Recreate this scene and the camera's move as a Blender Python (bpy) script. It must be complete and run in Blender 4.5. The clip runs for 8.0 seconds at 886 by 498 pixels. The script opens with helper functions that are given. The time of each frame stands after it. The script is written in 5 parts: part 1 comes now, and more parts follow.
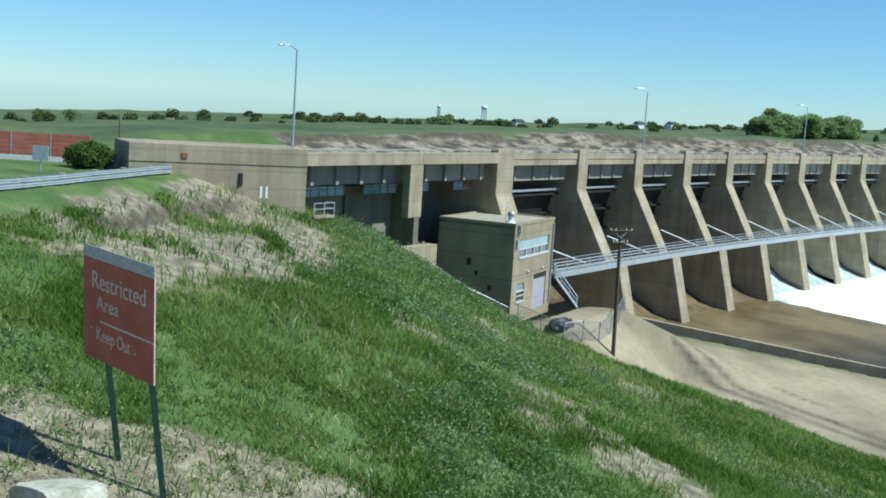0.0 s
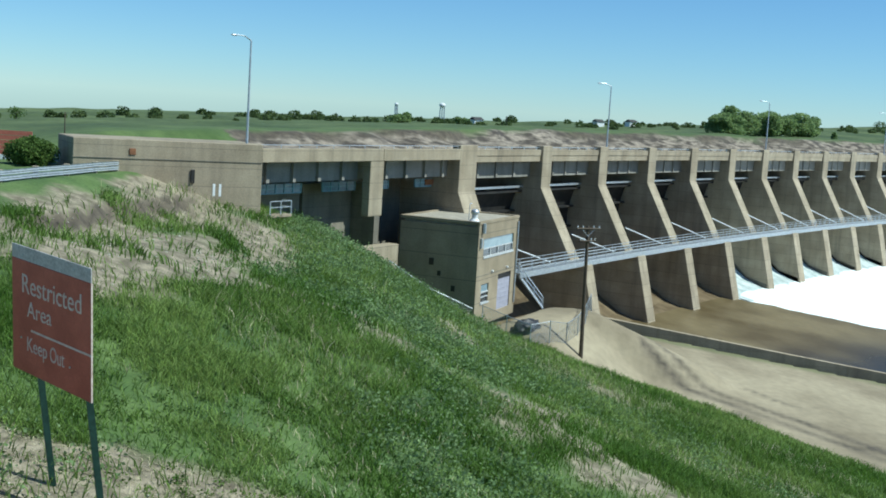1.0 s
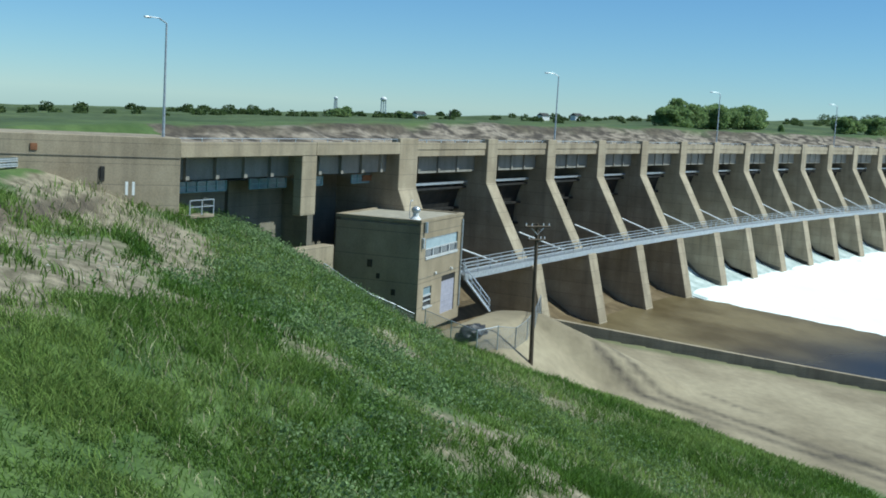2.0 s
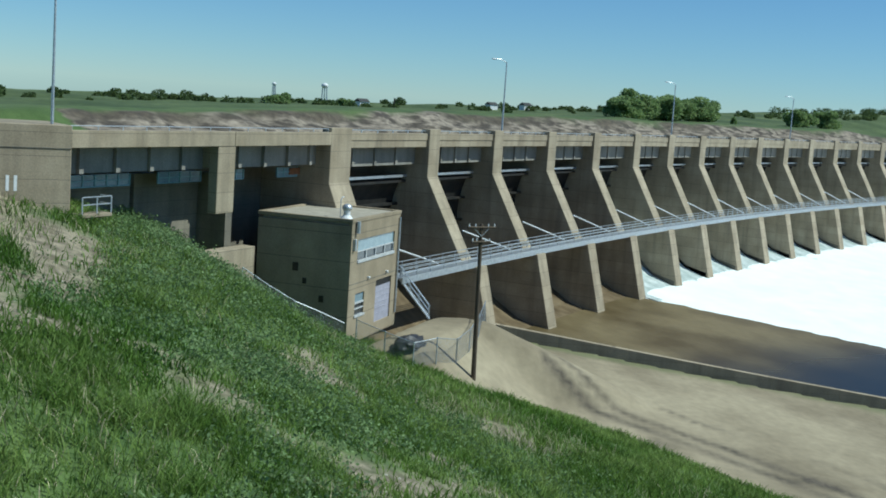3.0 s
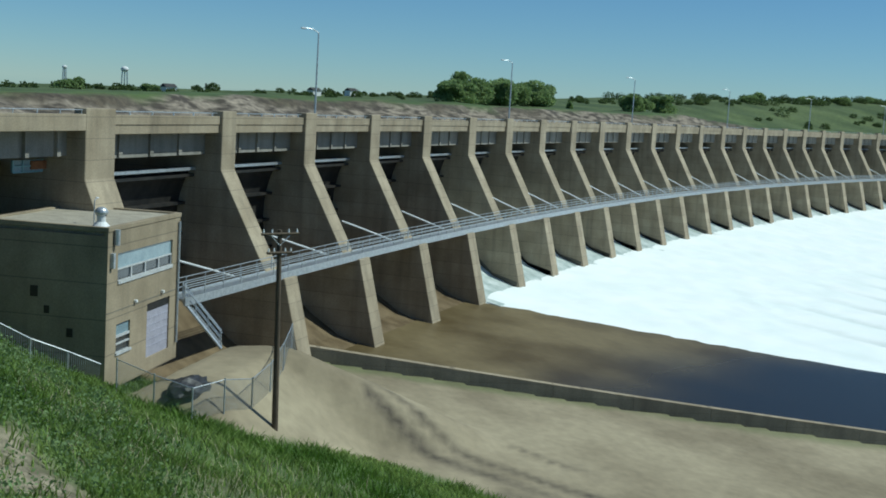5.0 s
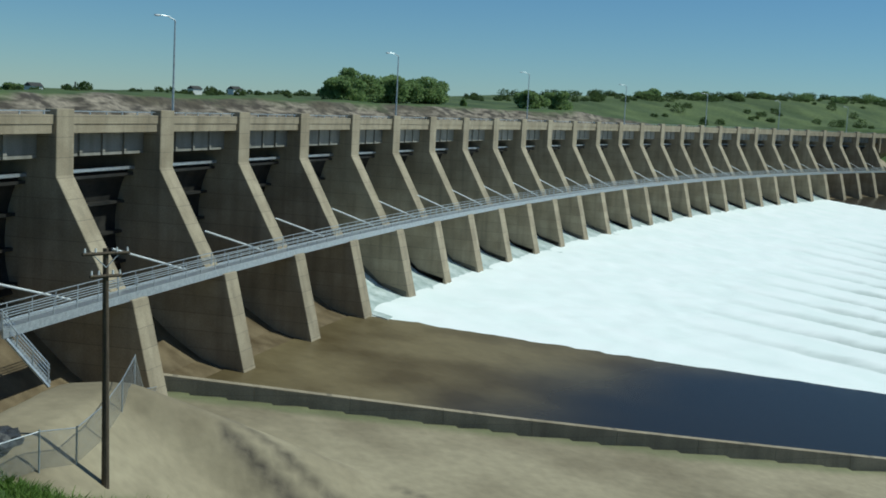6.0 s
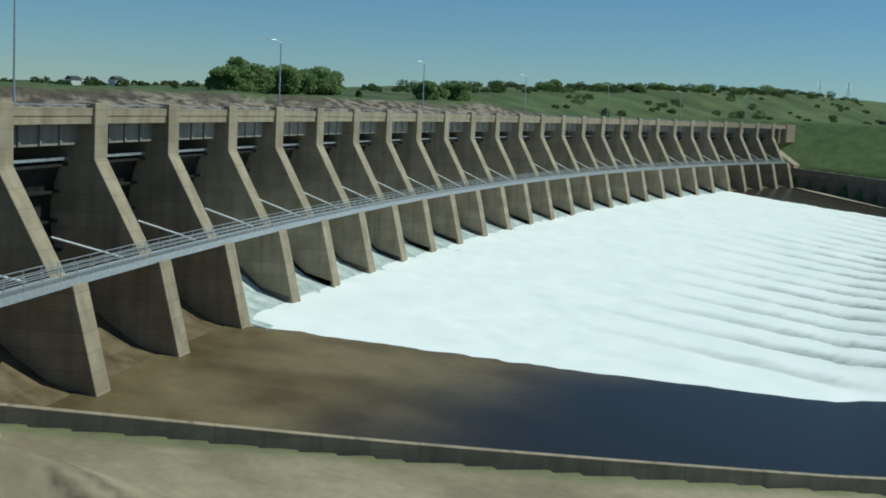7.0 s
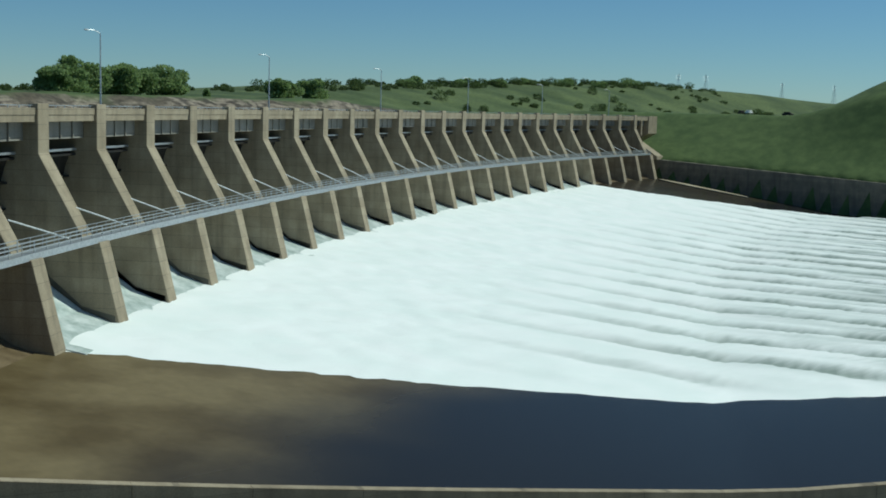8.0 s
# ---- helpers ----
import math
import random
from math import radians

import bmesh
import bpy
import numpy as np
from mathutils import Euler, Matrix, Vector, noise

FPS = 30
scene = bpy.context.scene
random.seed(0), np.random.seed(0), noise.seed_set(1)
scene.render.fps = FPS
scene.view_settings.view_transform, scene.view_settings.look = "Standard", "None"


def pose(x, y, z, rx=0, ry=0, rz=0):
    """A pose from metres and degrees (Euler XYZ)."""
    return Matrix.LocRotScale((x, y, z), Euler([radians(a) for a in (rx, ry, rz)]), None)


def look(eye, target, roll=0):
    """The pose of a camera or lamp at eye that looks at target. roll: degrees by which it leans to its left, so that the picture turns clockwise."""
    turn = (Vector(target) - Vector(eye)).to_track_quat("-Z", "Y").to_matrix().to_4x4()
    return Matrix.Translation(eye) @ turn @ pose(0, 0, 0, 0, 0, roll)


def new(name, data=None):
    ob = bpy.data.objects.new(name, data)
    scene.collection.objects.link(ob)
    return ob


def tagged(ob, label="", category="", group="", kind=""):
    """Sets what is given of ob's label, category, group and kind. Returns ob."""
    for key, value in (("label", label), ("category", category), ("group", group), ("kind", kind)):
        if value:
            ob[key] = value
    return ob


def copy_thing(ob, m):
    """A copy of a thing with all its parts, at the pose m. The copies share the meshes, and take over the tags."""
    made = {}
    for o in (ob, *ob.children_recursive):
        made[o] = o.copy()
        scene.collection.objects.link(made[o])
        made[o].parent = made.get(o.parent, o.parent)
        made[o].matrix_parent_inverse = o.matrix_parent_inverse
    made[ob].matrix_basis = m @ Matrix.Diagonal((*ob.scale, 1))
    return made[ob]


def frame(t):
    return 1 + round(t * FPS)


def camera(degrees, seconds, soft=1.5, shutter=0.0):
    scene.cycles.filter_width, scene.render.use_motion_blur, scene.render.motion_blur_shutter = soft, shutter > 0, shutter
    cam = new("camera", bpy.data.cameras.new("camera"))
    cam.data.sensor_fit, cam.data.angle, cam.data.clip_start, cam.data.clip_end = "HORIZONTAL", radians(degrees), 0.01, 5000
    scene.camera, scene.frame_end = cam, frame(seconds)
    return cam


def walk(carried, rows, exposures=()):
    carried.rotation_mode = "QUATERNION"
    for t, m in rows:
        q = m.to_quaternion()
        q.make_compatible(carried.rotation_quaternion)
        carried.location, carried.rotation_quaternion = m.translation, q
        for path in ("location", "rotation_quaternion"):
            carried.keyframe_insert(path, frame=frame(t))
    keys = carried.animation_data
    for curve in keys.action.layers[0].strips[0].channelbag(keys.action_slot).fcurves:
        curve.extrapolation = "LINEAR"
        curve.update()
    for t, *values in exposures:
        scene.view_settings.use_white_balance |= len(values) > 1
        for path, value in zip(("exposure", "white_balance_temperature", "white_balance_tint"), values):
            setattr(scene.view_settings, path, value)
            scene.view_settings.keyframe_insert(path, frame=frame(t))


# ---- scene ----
FOV = 39.54
cam = camera(FOV, 8.0, soft=1.8)


def aim(x, y, z, yaw, pitch, roll):
    """Camera pose from metres and degrees."""
    return pose(x, y, z, 0, 0, yaw) @ pose(0, 0, 0, 90 + pitch, 0, 0) @ pose(0, 0, 0, 0, 0, roll)


PATH = [
    (0.0, aim(-1.6, -29.26, 3.56, -5.93, -6.68, 3.64)),
    (0.5, aim(-1.8, -28.46, 3.51, -6.94, -6.6, 3.64)),
    (1.0, aim(-1.67, -24.84, 2.94, -7.98, -6.54, 3.53)),
    (1.5, aim(-1.12, -21.15, 2.43, -9.39, -6.45, 3.15)),
    (3.0, aim(3.15, -5.89, 2.35, -13.0, -6.94, 3.91)),
    (3.5, aim(4.57, -0.76, 2.08, -14.91, -6.81, 3.85)),
    (4.0, aim(6.32, 5.03, 1.53, -16.74, -6.64, 3.89)),
    (4.5, aim(8.26, 9.87, 1.35, -18.68, -6.83, 3.78)),
    (6.0, aim(17.09, 25.39, 0.79, -25.37, -6.64, 2.98)),
    (6.5, aim(19.84, 29.63, 0.81, -27.92, -6.66, 3.1)),
    (7.0, aim(23.42, 33.89, 0.76, -29.82, -6.8, 2.94)),
    (7.5, aim(27.79, 38.75, 0.36, -32.45, -6.57, 2.1)),
    (8.0, aim(31.92, 43.17, -0.27, -35.85, -6.52, 1.58)),
]
walk(cam, PATH, exposures=[(0.0, 0.42, 5700, -5), (1.5, 0.22, 5700, -5), (4.5, -0.20, 5750, -7), (6.5, -0.44, 5950, -8), (8.0, -0.48, 6050, -9)])

# ---- light: clear early-summer day, high sun from the downstream side ----
SUN_TO = Vector((0.90, -0.30, 1.15)).normalized()
sun = new("sun", bpy.data.lights.new("sun", "SUN"))
sun.data.energy, sun.data.angle, sun.data.color = 4.4, radians(0.55), (1.0, 0.95, 0.87)
sun.matrix_world = look(SUN_TO * 300, (0, 0, 0))
world = bpy.data.worlds.new("sky")
scene.world = world
world.use_nodes = True
sky = world.node_tree.nodes.new("ShaderNodeTexSky")
sky.sky_type, sky.sun_disc = "NISHITA", False
sky.sun_elevation = math.asin(SUN_TO.z)
sky.sun_rotation = math.atan2(SUN_TO.x, SUN_TO.y)
sky.altitude = 1500
sky.air_density, sky.dust_density, sky.ozone_density = 1.0, 0.0, 4.0
back = world.node_tree.nodes["Background"]
clear = world.node_tree.nodes.new("ShaderNodeMixRGB")
clear.blend_type = "MULTIPLY"
clear.inputs[0].default_value = 1.0
clear.inputs[2].default_value = (0.80, 0.97, 1.14, 1)
world.node_tree.links.new(sky.outputs[0], clear.inputs[1])
world.node_tree.links.new(clear.outputs[0], back.inputs[0])
back.inputs[1].default_value = 0.078


# ---- materials ----
def srgb(r, g, b):
    return tuple((c / 255 / 12.92) if c <= 10 else ((c / 255 + 0.055) / 1.055) ** 2.4 for c in (r, g, b)) + (1.0,)


def material(name, a, b, rough=0.8, scale=1.0, metal=0.0, bump=0.0, bump_scale=12.0, fine=None, low=0.35, high=0.65,
             detail=6.0, stretch=(1, 1, 1), island=0.0):
    """Two tones mixed by broad noise, broken by fine grain, with relief. scale: patches per metre."""
    m = bpy.data.materials.new(name)
    m.use_nodes = True
    t = m.node_tree
    n, l = t.nodes, t.links
    bsdf = n["Principled BSDF"]
    geo = n.new("ShaderNodeNewGeometry")
    mp = n.new("ShaderNodeMapping")
    mp.inputs["Scale"].default_value = stretch
    l.new(geo.outputs["Position"], mp.inputs["Vector"])
    big = n.new("ShaderNodeTexNoise")
    big.inputs["Scale"].default_value, big.inputs["Detail"].default_value = scale, detail
    l.new(mp.outputs[0], big.inputs["Vector"])
    ramp = n.new("ShaderNodeValToRGB")
    ramp.color_ramp.elements[0].position, ramp.color_ramp.elements[1].position = low, high
    ramp.color_ramp.elements[0].color, ramp.color_ramp.elements[1].color = (*a, 1), (*b, 1)
    l.new(big.outputs[0], ramp.inputs[0])
    small = n.new("ShaderNodeTexNoise")
    small.inputs["Scale"].default_value, small.inputs["Detail"].default_value = bump_scale, 5.0
    l.new(geo.outputs["Position"], small.inputs["Vector"])
    grain = n.new("ShaderNodeMixRGB")
    grain.blend_type = "OVERLAY"
    grain.inputs[0].default_value = 0.5 if fine is None else fine
    l.new(ramp.outputs[0], grain.inputs[1])
    l.new(small.outputs[0], grain.inputs[2])
    out = grain.outputs[0]
    if island:
        hue = n.new("ShaderNodeHueSaturation")
        mr = n.new("ShaderNodeMapRange")
        mr.inputs["To Min"].default_value, mr.inputs["To Max"].default_value = 1 - island, 1 + island
        l.new(geo.outputs["Random Per Island"], mr.inputs[0])
        l.new(mr.outputs[0], hue.inputs["Value"])
        l.new(out, hue.inputs["Color"])
        out = hue.outputs[0]
    l.new(out, bsdf.inputs["Base Color"])
    bsdf.inputs["Roughness"].default_value, bsdf.inputs["Metallic"].default_value = rough, metal
    if bump:
        bp = n.new("ShaderNodeBump")
        bp.inputs["Strength"].default_value, bp.inputs["Distance"].default_value = bump, 0.05
        l.new(small.outputs[0], bp.inputs["Height"])
        l.new(bp.outputs[0], bsdf.inputs["Normal"])
    return m


def leafy(m, share=0.4):
    """Lets some light through thin leaves."""
    n, l = m.node_tree.nodes, m.node_tree.links
    bsdf, out = n["Principled BSDF"], n["Material Output"]
    tr, mx = n.new("ShaderNodeBsdfTranslucent"), n.new("ShaderNodeMixShader")
    mx.inputs[0].default_value = share
    l.new(bsdf.inputs["Base Color"].links[0].from_socket, tr.inputs[0])
    l.new(bsdf.outputs[0], mx.inputs[1])
    l.new(tr.outputs[0], mx.inputs[2])
    l.new(mx.outputs[0], out.inputs["Surface"])
    bsdf.inputs["Specular IOR Level"].default_value = 0.25
    return m


def concrete(name, a, b, lift=1.52, streak=0.35):
    """Board-marked concrete: blotches, pour joints every lift, vertical weather streaks."""
    m = material(name, a, b, 0.88, 0.35, bump=0.25, bump_scale=9.0, fine=0.35)
    t = m.node_tree
    n, l = t.nodes, t.links
    bsdf = n["Principled BSDF"]
    src = bsdf.inputs["Base Color"].links[0].from_socket
    geo = n.new("ShaderNodeNewGeometry")
    sep = n.new("ShaderNodeSeparateXYZ")
    l.new(geo.outputs["Position"], sep.inputs[0])
    div = n.new("ShaderNodeMath")
    div.operation = "DIVIDE"
    div.inputs[1].default_value = lift
    l.new(sep.outputs[2], div.inputs[0])
    fr = n.new("ShaderNodeMath")
    fr.operation = "FRACT"
    l.new(div.outputs[0], fr.inputs[0])
    joint = n.new("ShaderNodeMath")
    joint.operation = "LESS_THAN"
    joint.inputs[1].default_value = 0.035
    l.new(fr.outputs[0], joint.inputs[0])
    # each lift has a slightly different tone
    fl = n.new("ShaderNodeMath")
    fl.operation = "FLOOR"
    l.new(div.outputs[0], fl.inputs[0])
    wn = n.new("ShaderNodeTexWhiteNoise")
    wn.noise_dimensions = "1D"
    l.new(fl.outputs[0], wn.inputs["W"])
    mp = n.new("ShaderNodeMapping")
    mp.inputs["Scale"].default_value = (1.1, 1.1, 0.07)
    l.new(geo.outputs["Position"], mp.inputs["Vector"])
    st = n.new("ShaderNodeTexNoise")
    st.inputs["Scale"].default_value, st.inputs["Detail"].default_value = 1.0, 7.0
    l.new(mp.outputs[0], st.inputs["Vector"])
    sr = n.new("ShaderNodeMapRange")
    sr.inputs["From Min"].default_value, sr.inputs["From Max"].default_value = 0.45, 0.75
    sr.inputs["To Min"].default_value, sr.inputs["To Max"].default_value = 0.0, streak
    l.new(st.outputs[0], sr.inputs[0])
    tone = n.new("ShaderNodeMapRange")
    tone.inputs["To Min"].default_value, tone.inputs["To Max"].default_value = 0.92, 1.06
    l.new(wn.outputs[0], tone.inputs[0])
    hs = n.new("ShaderNodeHueSaturation")
    l.new(src, hs.inputs["Color"])
    l.new(tone.outputs[0], hs.inputs["Value"])
    d1 = n.new("ShaderNodeMixRGB")
    d1.inputs[2].default_value = (0.06, 0.052, 0.04, 1)
    l.new(sr.outputs[0], d1.inputs[0])
    l.new(hs.outputs[0], d1.inputs[1])
    jm = n.new("ShaderNodeMath")
    jm.operation = "MULTIPLY"
    jm.inputs[1].default_value = 0.45
    l.new(joint.outputs[0], jm.inputs[0])
    d2 = n.new("ShaderNodeMixRGB")
    d2.inputs[2].default_value = (0.08, 0.07, 0.055, 1)
    l.new(jm.outputs[0], d2.inputs[0])
    l.new(d1.outputs[0], d2.inputs[1])
    l.new(d2.outputs[0], bsdf.inputs["Base Color"])
    return m


M_CONC = concrete("weathered_concrete", (0.30, 0.245, 0.165), (0.40, 0.335, 0.235))
M_GIRDER = concrete("grey_concrete", (0.24, 0.23, 0.20), (0.32, 0.30, 0.26), 2.2)
# darker concrete; on recess and bay back walls the tone stands in for shade
M_WALL = concrete("dark_and_shaded_wall_concrete", (0.17, 0.155, 0.12), (0.25, 0.225, 0.17), 1.2)
M_OGEE = material("wet_stained_concrete", (0.10, 0.07, 0.035), (0.20, 0.15, 0.085), 0.45, 0.5, bump=0.2, stretch=(1, 1, 0.3))
M_STEEL = material("galvanised_steel", (0.42, 0.45, 0.48), (0.55, 0.58, 0.60), 0.45, 3.0, 0.6, bump=0.05)
M_GATE = material("dark_painted_gate_steel", (0.020, 0.020, 0.019), (0.045, 0.040, 0.034), 0.6, 0.8, 0.3, bump=0.1)
M_TEAL = material("teal_painted_steel", (0.16, 0.30, 0.33), (0.22, 0.38, 0.42), 0.5, 1.5)
M_WHITEPAINT = material("white_painted_steel", (0.68, 0.69, 0.68), (0.78, 0.79, 0.78), 0.5, 2.0)
M_ROAD = material("asphalt", (0.045, 0.045, 0.045), (0.065, 0.063, 0.06), 0.9, 2.0, bump=0.2)
M_GRASS = material("meadow_ground", (0.045, 0.085, 0.018), (0.085, 0.14, 0.035), 0.95, 0.22, bump=0.6, bump_scale=5.0)
M_FARGRASS = material("far_meadow", (0.055, 0.085, 0.022), (0.085, 0.125, 0.035), 0.95, 0.04, bump=0.3, bump_scale=1.0)
M_DIRT = material("pale_dirt", (0.34, 0.285, 0.19), (0.46, 0.40, 0.285), 0.95, 0.12, bump=0.4, bump_scale=2.0)
M_FOAM = material("white_water", (0.88, 0.93, 0.90), (0.95, 0.97, 0.95), 0.7, 0.12, bump=0.5, bump_scale=2.5, fine=0.08)
M_POOL = material("dark_shallow_water", (0.010, 0.014, 0.024), (0.016, 0.022, 0.036), 0.12, 0.05, bump=0.12, bump_scale=1.2, fine=0.1)
M_POUR = material("pouring_water", (0.42, 0.50, 0.47), (0.72, 0.78, 0.76), 0.3, 0.5, bump=0.5, bump_scale=2.0, stretch=(1, 1, 0.25))
M_WET = material("wet_dark_concrete", (0.075, 0.070, 0.056), (0.11, 0.10, 0.078), 0.35, 0.8)
M_CHUTE = material("chute_bed", (0.105, 0.078, 0.038), (0.20, 0.158, 0.085), 0.30, 0.10, bump=0.15, bump_scale=1.0, fine=0.2, stretch=(1.0, 1.0, 1.0))
_n, _l = M_CHUTE.node_tree.nodes, M_CHUTE.node_tree.links
_at, _mx, _mr = _n.new("ShaderNodeAttribute"), _n.new("ShaderNodeMixRGB"), _n.new("ShaderNodeMapRange")
_at.attribute_name = "deep"
_mx.inputs[2].default_value = (0.022, 0.021, 0.020, 1)
_b = _n["Principled BSDF"]
_l.new(_b.inputs["Base Color"].links[0].from_socket, _mx.inputs[1])
_l.new(_at.outputs["Fac"], _mx.inputs[0])
_l.new(_mx.outputs[0], _b.inputs["Base Color"])
_mr.inputs["To Min"].default_value, _mr.inputs["To Max"].default_value = 0.36, 0.22
_l.new(_at.outputs["Fac"], _mr.inputs[0])
_l.new(_mr.outputs[0], _b.inputs["Roughness"])
_b.inputs["Specular IOR Level"].default_value = 0.07
_at2, _mx2 = M_FOAM.node_tree.nodes.new("ShaderNodeAttribute"), M_FOAM.node_tree.nodes.new("ShaderNodeMixRGB")
_at2.attribute_name = "green"
_mx2.inputs[2].default_value = (0.21, 0.27, 0.235, 1)
_fb = M_FOAM.node_tree.nodes["Principled BSDF"]
M_FOAM.node_tree.links.new(_fb.inputs["Base Color"].links[0].from_socket, _mx2.inputs[1])
M_FOAM.node_tree.links.new(_at2.outputs["Fac"], _mx2.inputs[0])
M_FOAM.node_tree.links.new(_mx2.outputs[0], _fb.inputs["Base Color"])
M_WOOD = material("weathered_timber", (0.06, 0.045, 0.03), (0.12, 0.09, 0.06), 0.9, 2.0, bump=0.4, stretch=(6, 6, 0.6))
M_BARK = material("bark", (0.05, 0.04, 0.03), (0.10, 0.08, 0.055), 0.95, 2.0, bump=0.5)
M_LEAF = leafy(material("tree_leaves", (0.20, 0.285, 0.105), (0.30, 0.39, 0.165), 0.8, 0.3, island=0.2), 0.5)
M_CLIFF = material("eroded_bluff", (0.24, 0.19, 0.13), (0.40, 0.34, 0.25), 0.95, 0.16, bump=0.6, bump_scale=0.8, stretch=(1, 1, 2.5))



def blend(name, base, layers):
    """A ground material: other materials' colours laid over the base where the mesh's masks say so."""
    m = bpy.data.materials.new(name)
    m.use_nodes = True
    n, l = m.node_tree.nodes, m.node_tree.links
    bsdf = n["Principled BSDF"]
    bsdf.inputs["Roughness"].default_value = 0.95
    geo = n.new("ShaderNodeNewGeometry")

    def tone(a, b, scale, grain, lo=0.35, hi=0.65, mix=0.65, squash=1.0):
        t = n.new("ShaderNodeTexNoise")
        t.inputs["Scale"].default_value, t.inputs["Detail"].default_value = scale, 8.0
        sq = n.new("ShaderNodeMapping")
        sq.inputs["Scale"].default_value = (1, 1, squash)
        l.new(geo.outputs["Position"], sq.inputs["Vector"])
        l.new(sq.outputs[0], t.inputs["Vector"])
        r = n.new("ShaderNodeValToRGB")
        r.color_ramp.elements[0].position, r.color_ramp.elements[1].position = lo, hi
        r.color_ramp.elements[0].color, r.color_ramp.elements[1].color = (*a, 1), (*b, 1)
        l.new(t.outputs[0], r.inputs[0])
        g = n.new("ShaderNodeTexNoise")
        g.inputs["Scale"].default_value, g.inputs["Detail"].default_value = grain, 6.0
        l.new(geo.outputs["Position"], g.inputs["Vector"])
        o = n.new("ShaderNodeMixRGB")
        o.blend_type = "OVERLAY"
        o.inputs[0].default_value = mix
        l.new(r.outputs[0], o.inputs[1])
        l.new(g.outputs[0], o.inputs[2])
        return o.outputs[0]

    out = tone(*base)
    for key, spec in layers:
        at = n.new("ShaderNodeAttribute")
        at.attribute_name = key
        mx = n.new("ShaderNodeMixRGB")
        l.new(at.outputs["Fac"], mx.inputs[0])
        l.new(out, mx.inputs[1])
        l.new(tone(*spec), mx.inputs[2])
        out = mx.outputs[0]
    l.new(out, bsdf.inputs["Base Color"])
    h = n.new("ShaderNodeTexNoise")
    h.inputs["Scale"].default_value, h.inputs["Detail"].default_value = 3.0, 8.0
    l.new(geo.outputs["Position"], h.inputs["Vector"])
    bp = n.new("ShaderNodeBump")
    bp.inputs["Strength"].default_value, bp.inputs["Distance"].default_value = 0.35, 0.05
    l.new(h.outputs[0], bp.inputs["Height"])
    l.new(bp.outputs[0], bsdf.inputs["Normal"])
    return m


M_GROUND = blend("river_bank_ground", ((0.055, 0.10, 0.022), (0.11, 0.165, 0.045), 0.25, 6.0), (
    ("far", ((0.05, 0.078, 0.022), (0.105, 0.14, 0.045), 0.05, 0.8)),
    ("bare", ((0.13, 0.11, 0.07), (0.31, 0.265, 0.185), 1.1, 14.0, 0.36, 0.62, 0.8)),
    ("bluff", ((0.06, 0.048, 0.036), (0.28, 0.235, 0.18), 0.30, 1.6, 0.40, 0.60, 0.7, 5.0)),
    ("dirt", ((0.225, 0.185, 0.118), (0.35, 0.295, 0.195), 0.10, 1.2, 0.38, 0.62, 0.25)),
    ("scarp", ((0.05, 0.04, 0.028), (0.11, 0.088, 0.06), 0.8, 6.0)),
    ("track", ((0.055, 0.045, 0.032), (0.12, 0.098, 0.07), 0.5, 3.0)),
))

# ---- plan: the dam lies on an arc, o is metres downstream of it, s metres along it ----
CX, CY, RAD, HEAD, PITCH = 680.8, -405.9, 836.6, 0.9052, 14.63
Z_TOP, Z_BEND, Z_CAT, Z_FOOT = -0.90, -5.90, -14.06, -22.90
O_CAT, O_FOOT = 6.41, 8.60
SHIFT = {0: -7.1, 1: -1.84, 2: -0.2, 3: 1.1, 4: 1.75, 5: 2.4, 6: 1.9, 7: 1.4, 8: 1.0, 9: 0.6, 10: 0.3}


def pier_s(i):
    return i * PITCH + SHIFT.get(i, 0.0)


def dam_pose(s):
    """Local x along the dam, y upstream, at height 0."""
    a = HEAD - s / RAD
    return pose(CX - RAD * math.sin(a), CY + RAD * math.cos(a), 0, 0, 0, math.degrees(a))


def offset(x, y):
    return RAD - np.hypot(x - CX, y - CY)


def along(x, y):
    return RAD * (HEAD - np.arctan2(CX - x, y - CY))


def chute_z(o):
    return np.where(o < 70, Z_FOOT - 0.14 * (o - 7.5), Z_FOOT - 8.75 - 0.04 * (o - 70))


def smooth(a, b, v):
    k = np.clip((v - a) / (b - a), 0, 1)
    return k * k * (3 - 2 * k)


# ---- mesh helpers ----
def mesh_of(name, bm, mat):
    me = bpy.data.meshes.new(name)
    bmesh.ops.recalc_face_normals(bm, faces=bm.faces)
    bm.to_mesh(me)
    bm.free()
    me.materials.append(mat)
    return me


def part(name, bm, mat, parent=None, label="", at=None):
    """Links a bmesh or a ready mesh as one object under its parent."""
    me = bm if isinstance(bm, bpy.types.Mesh) else mesh_of(name, bm, mat)
    ob = new(name, me)
    if parent is not None:
        ob.parent = parent
    if at is not None:
        ob.matrix_basis = at
    return tagged(ob, label)


def box(bm, x0, x1, y0, y1, z0, z1, bevel=0.0):
    vs = [bm.verts.new((x, y, z)) for x in (x0, x1) for y in (y0, y1) for z in (z0, z1)]
    fs = [bm.faces.new([vs[i] for i in q]) for q in ((0, 1, 3, 2), (4, 6, 7, 5), (0, 4, 5, 1), (2, 3, 7, 6), (0, 2, 6, 4), (1, 5, 7, 3))]
    if bevel:
        bmesh.ops.recalc_face_normals(bm, faces=fs)
        bmesh.ops.bevel(bm, geom=list({e for f in fs for e in f.edges}), offset=bevel, segments=1, affect="EDGES")
    return vs


def boxes(*dims, bevel=0.0):
    bm = bmesh.new()
    for d in dims:
        box(bm, *d, bevel=bevel)
    return bm


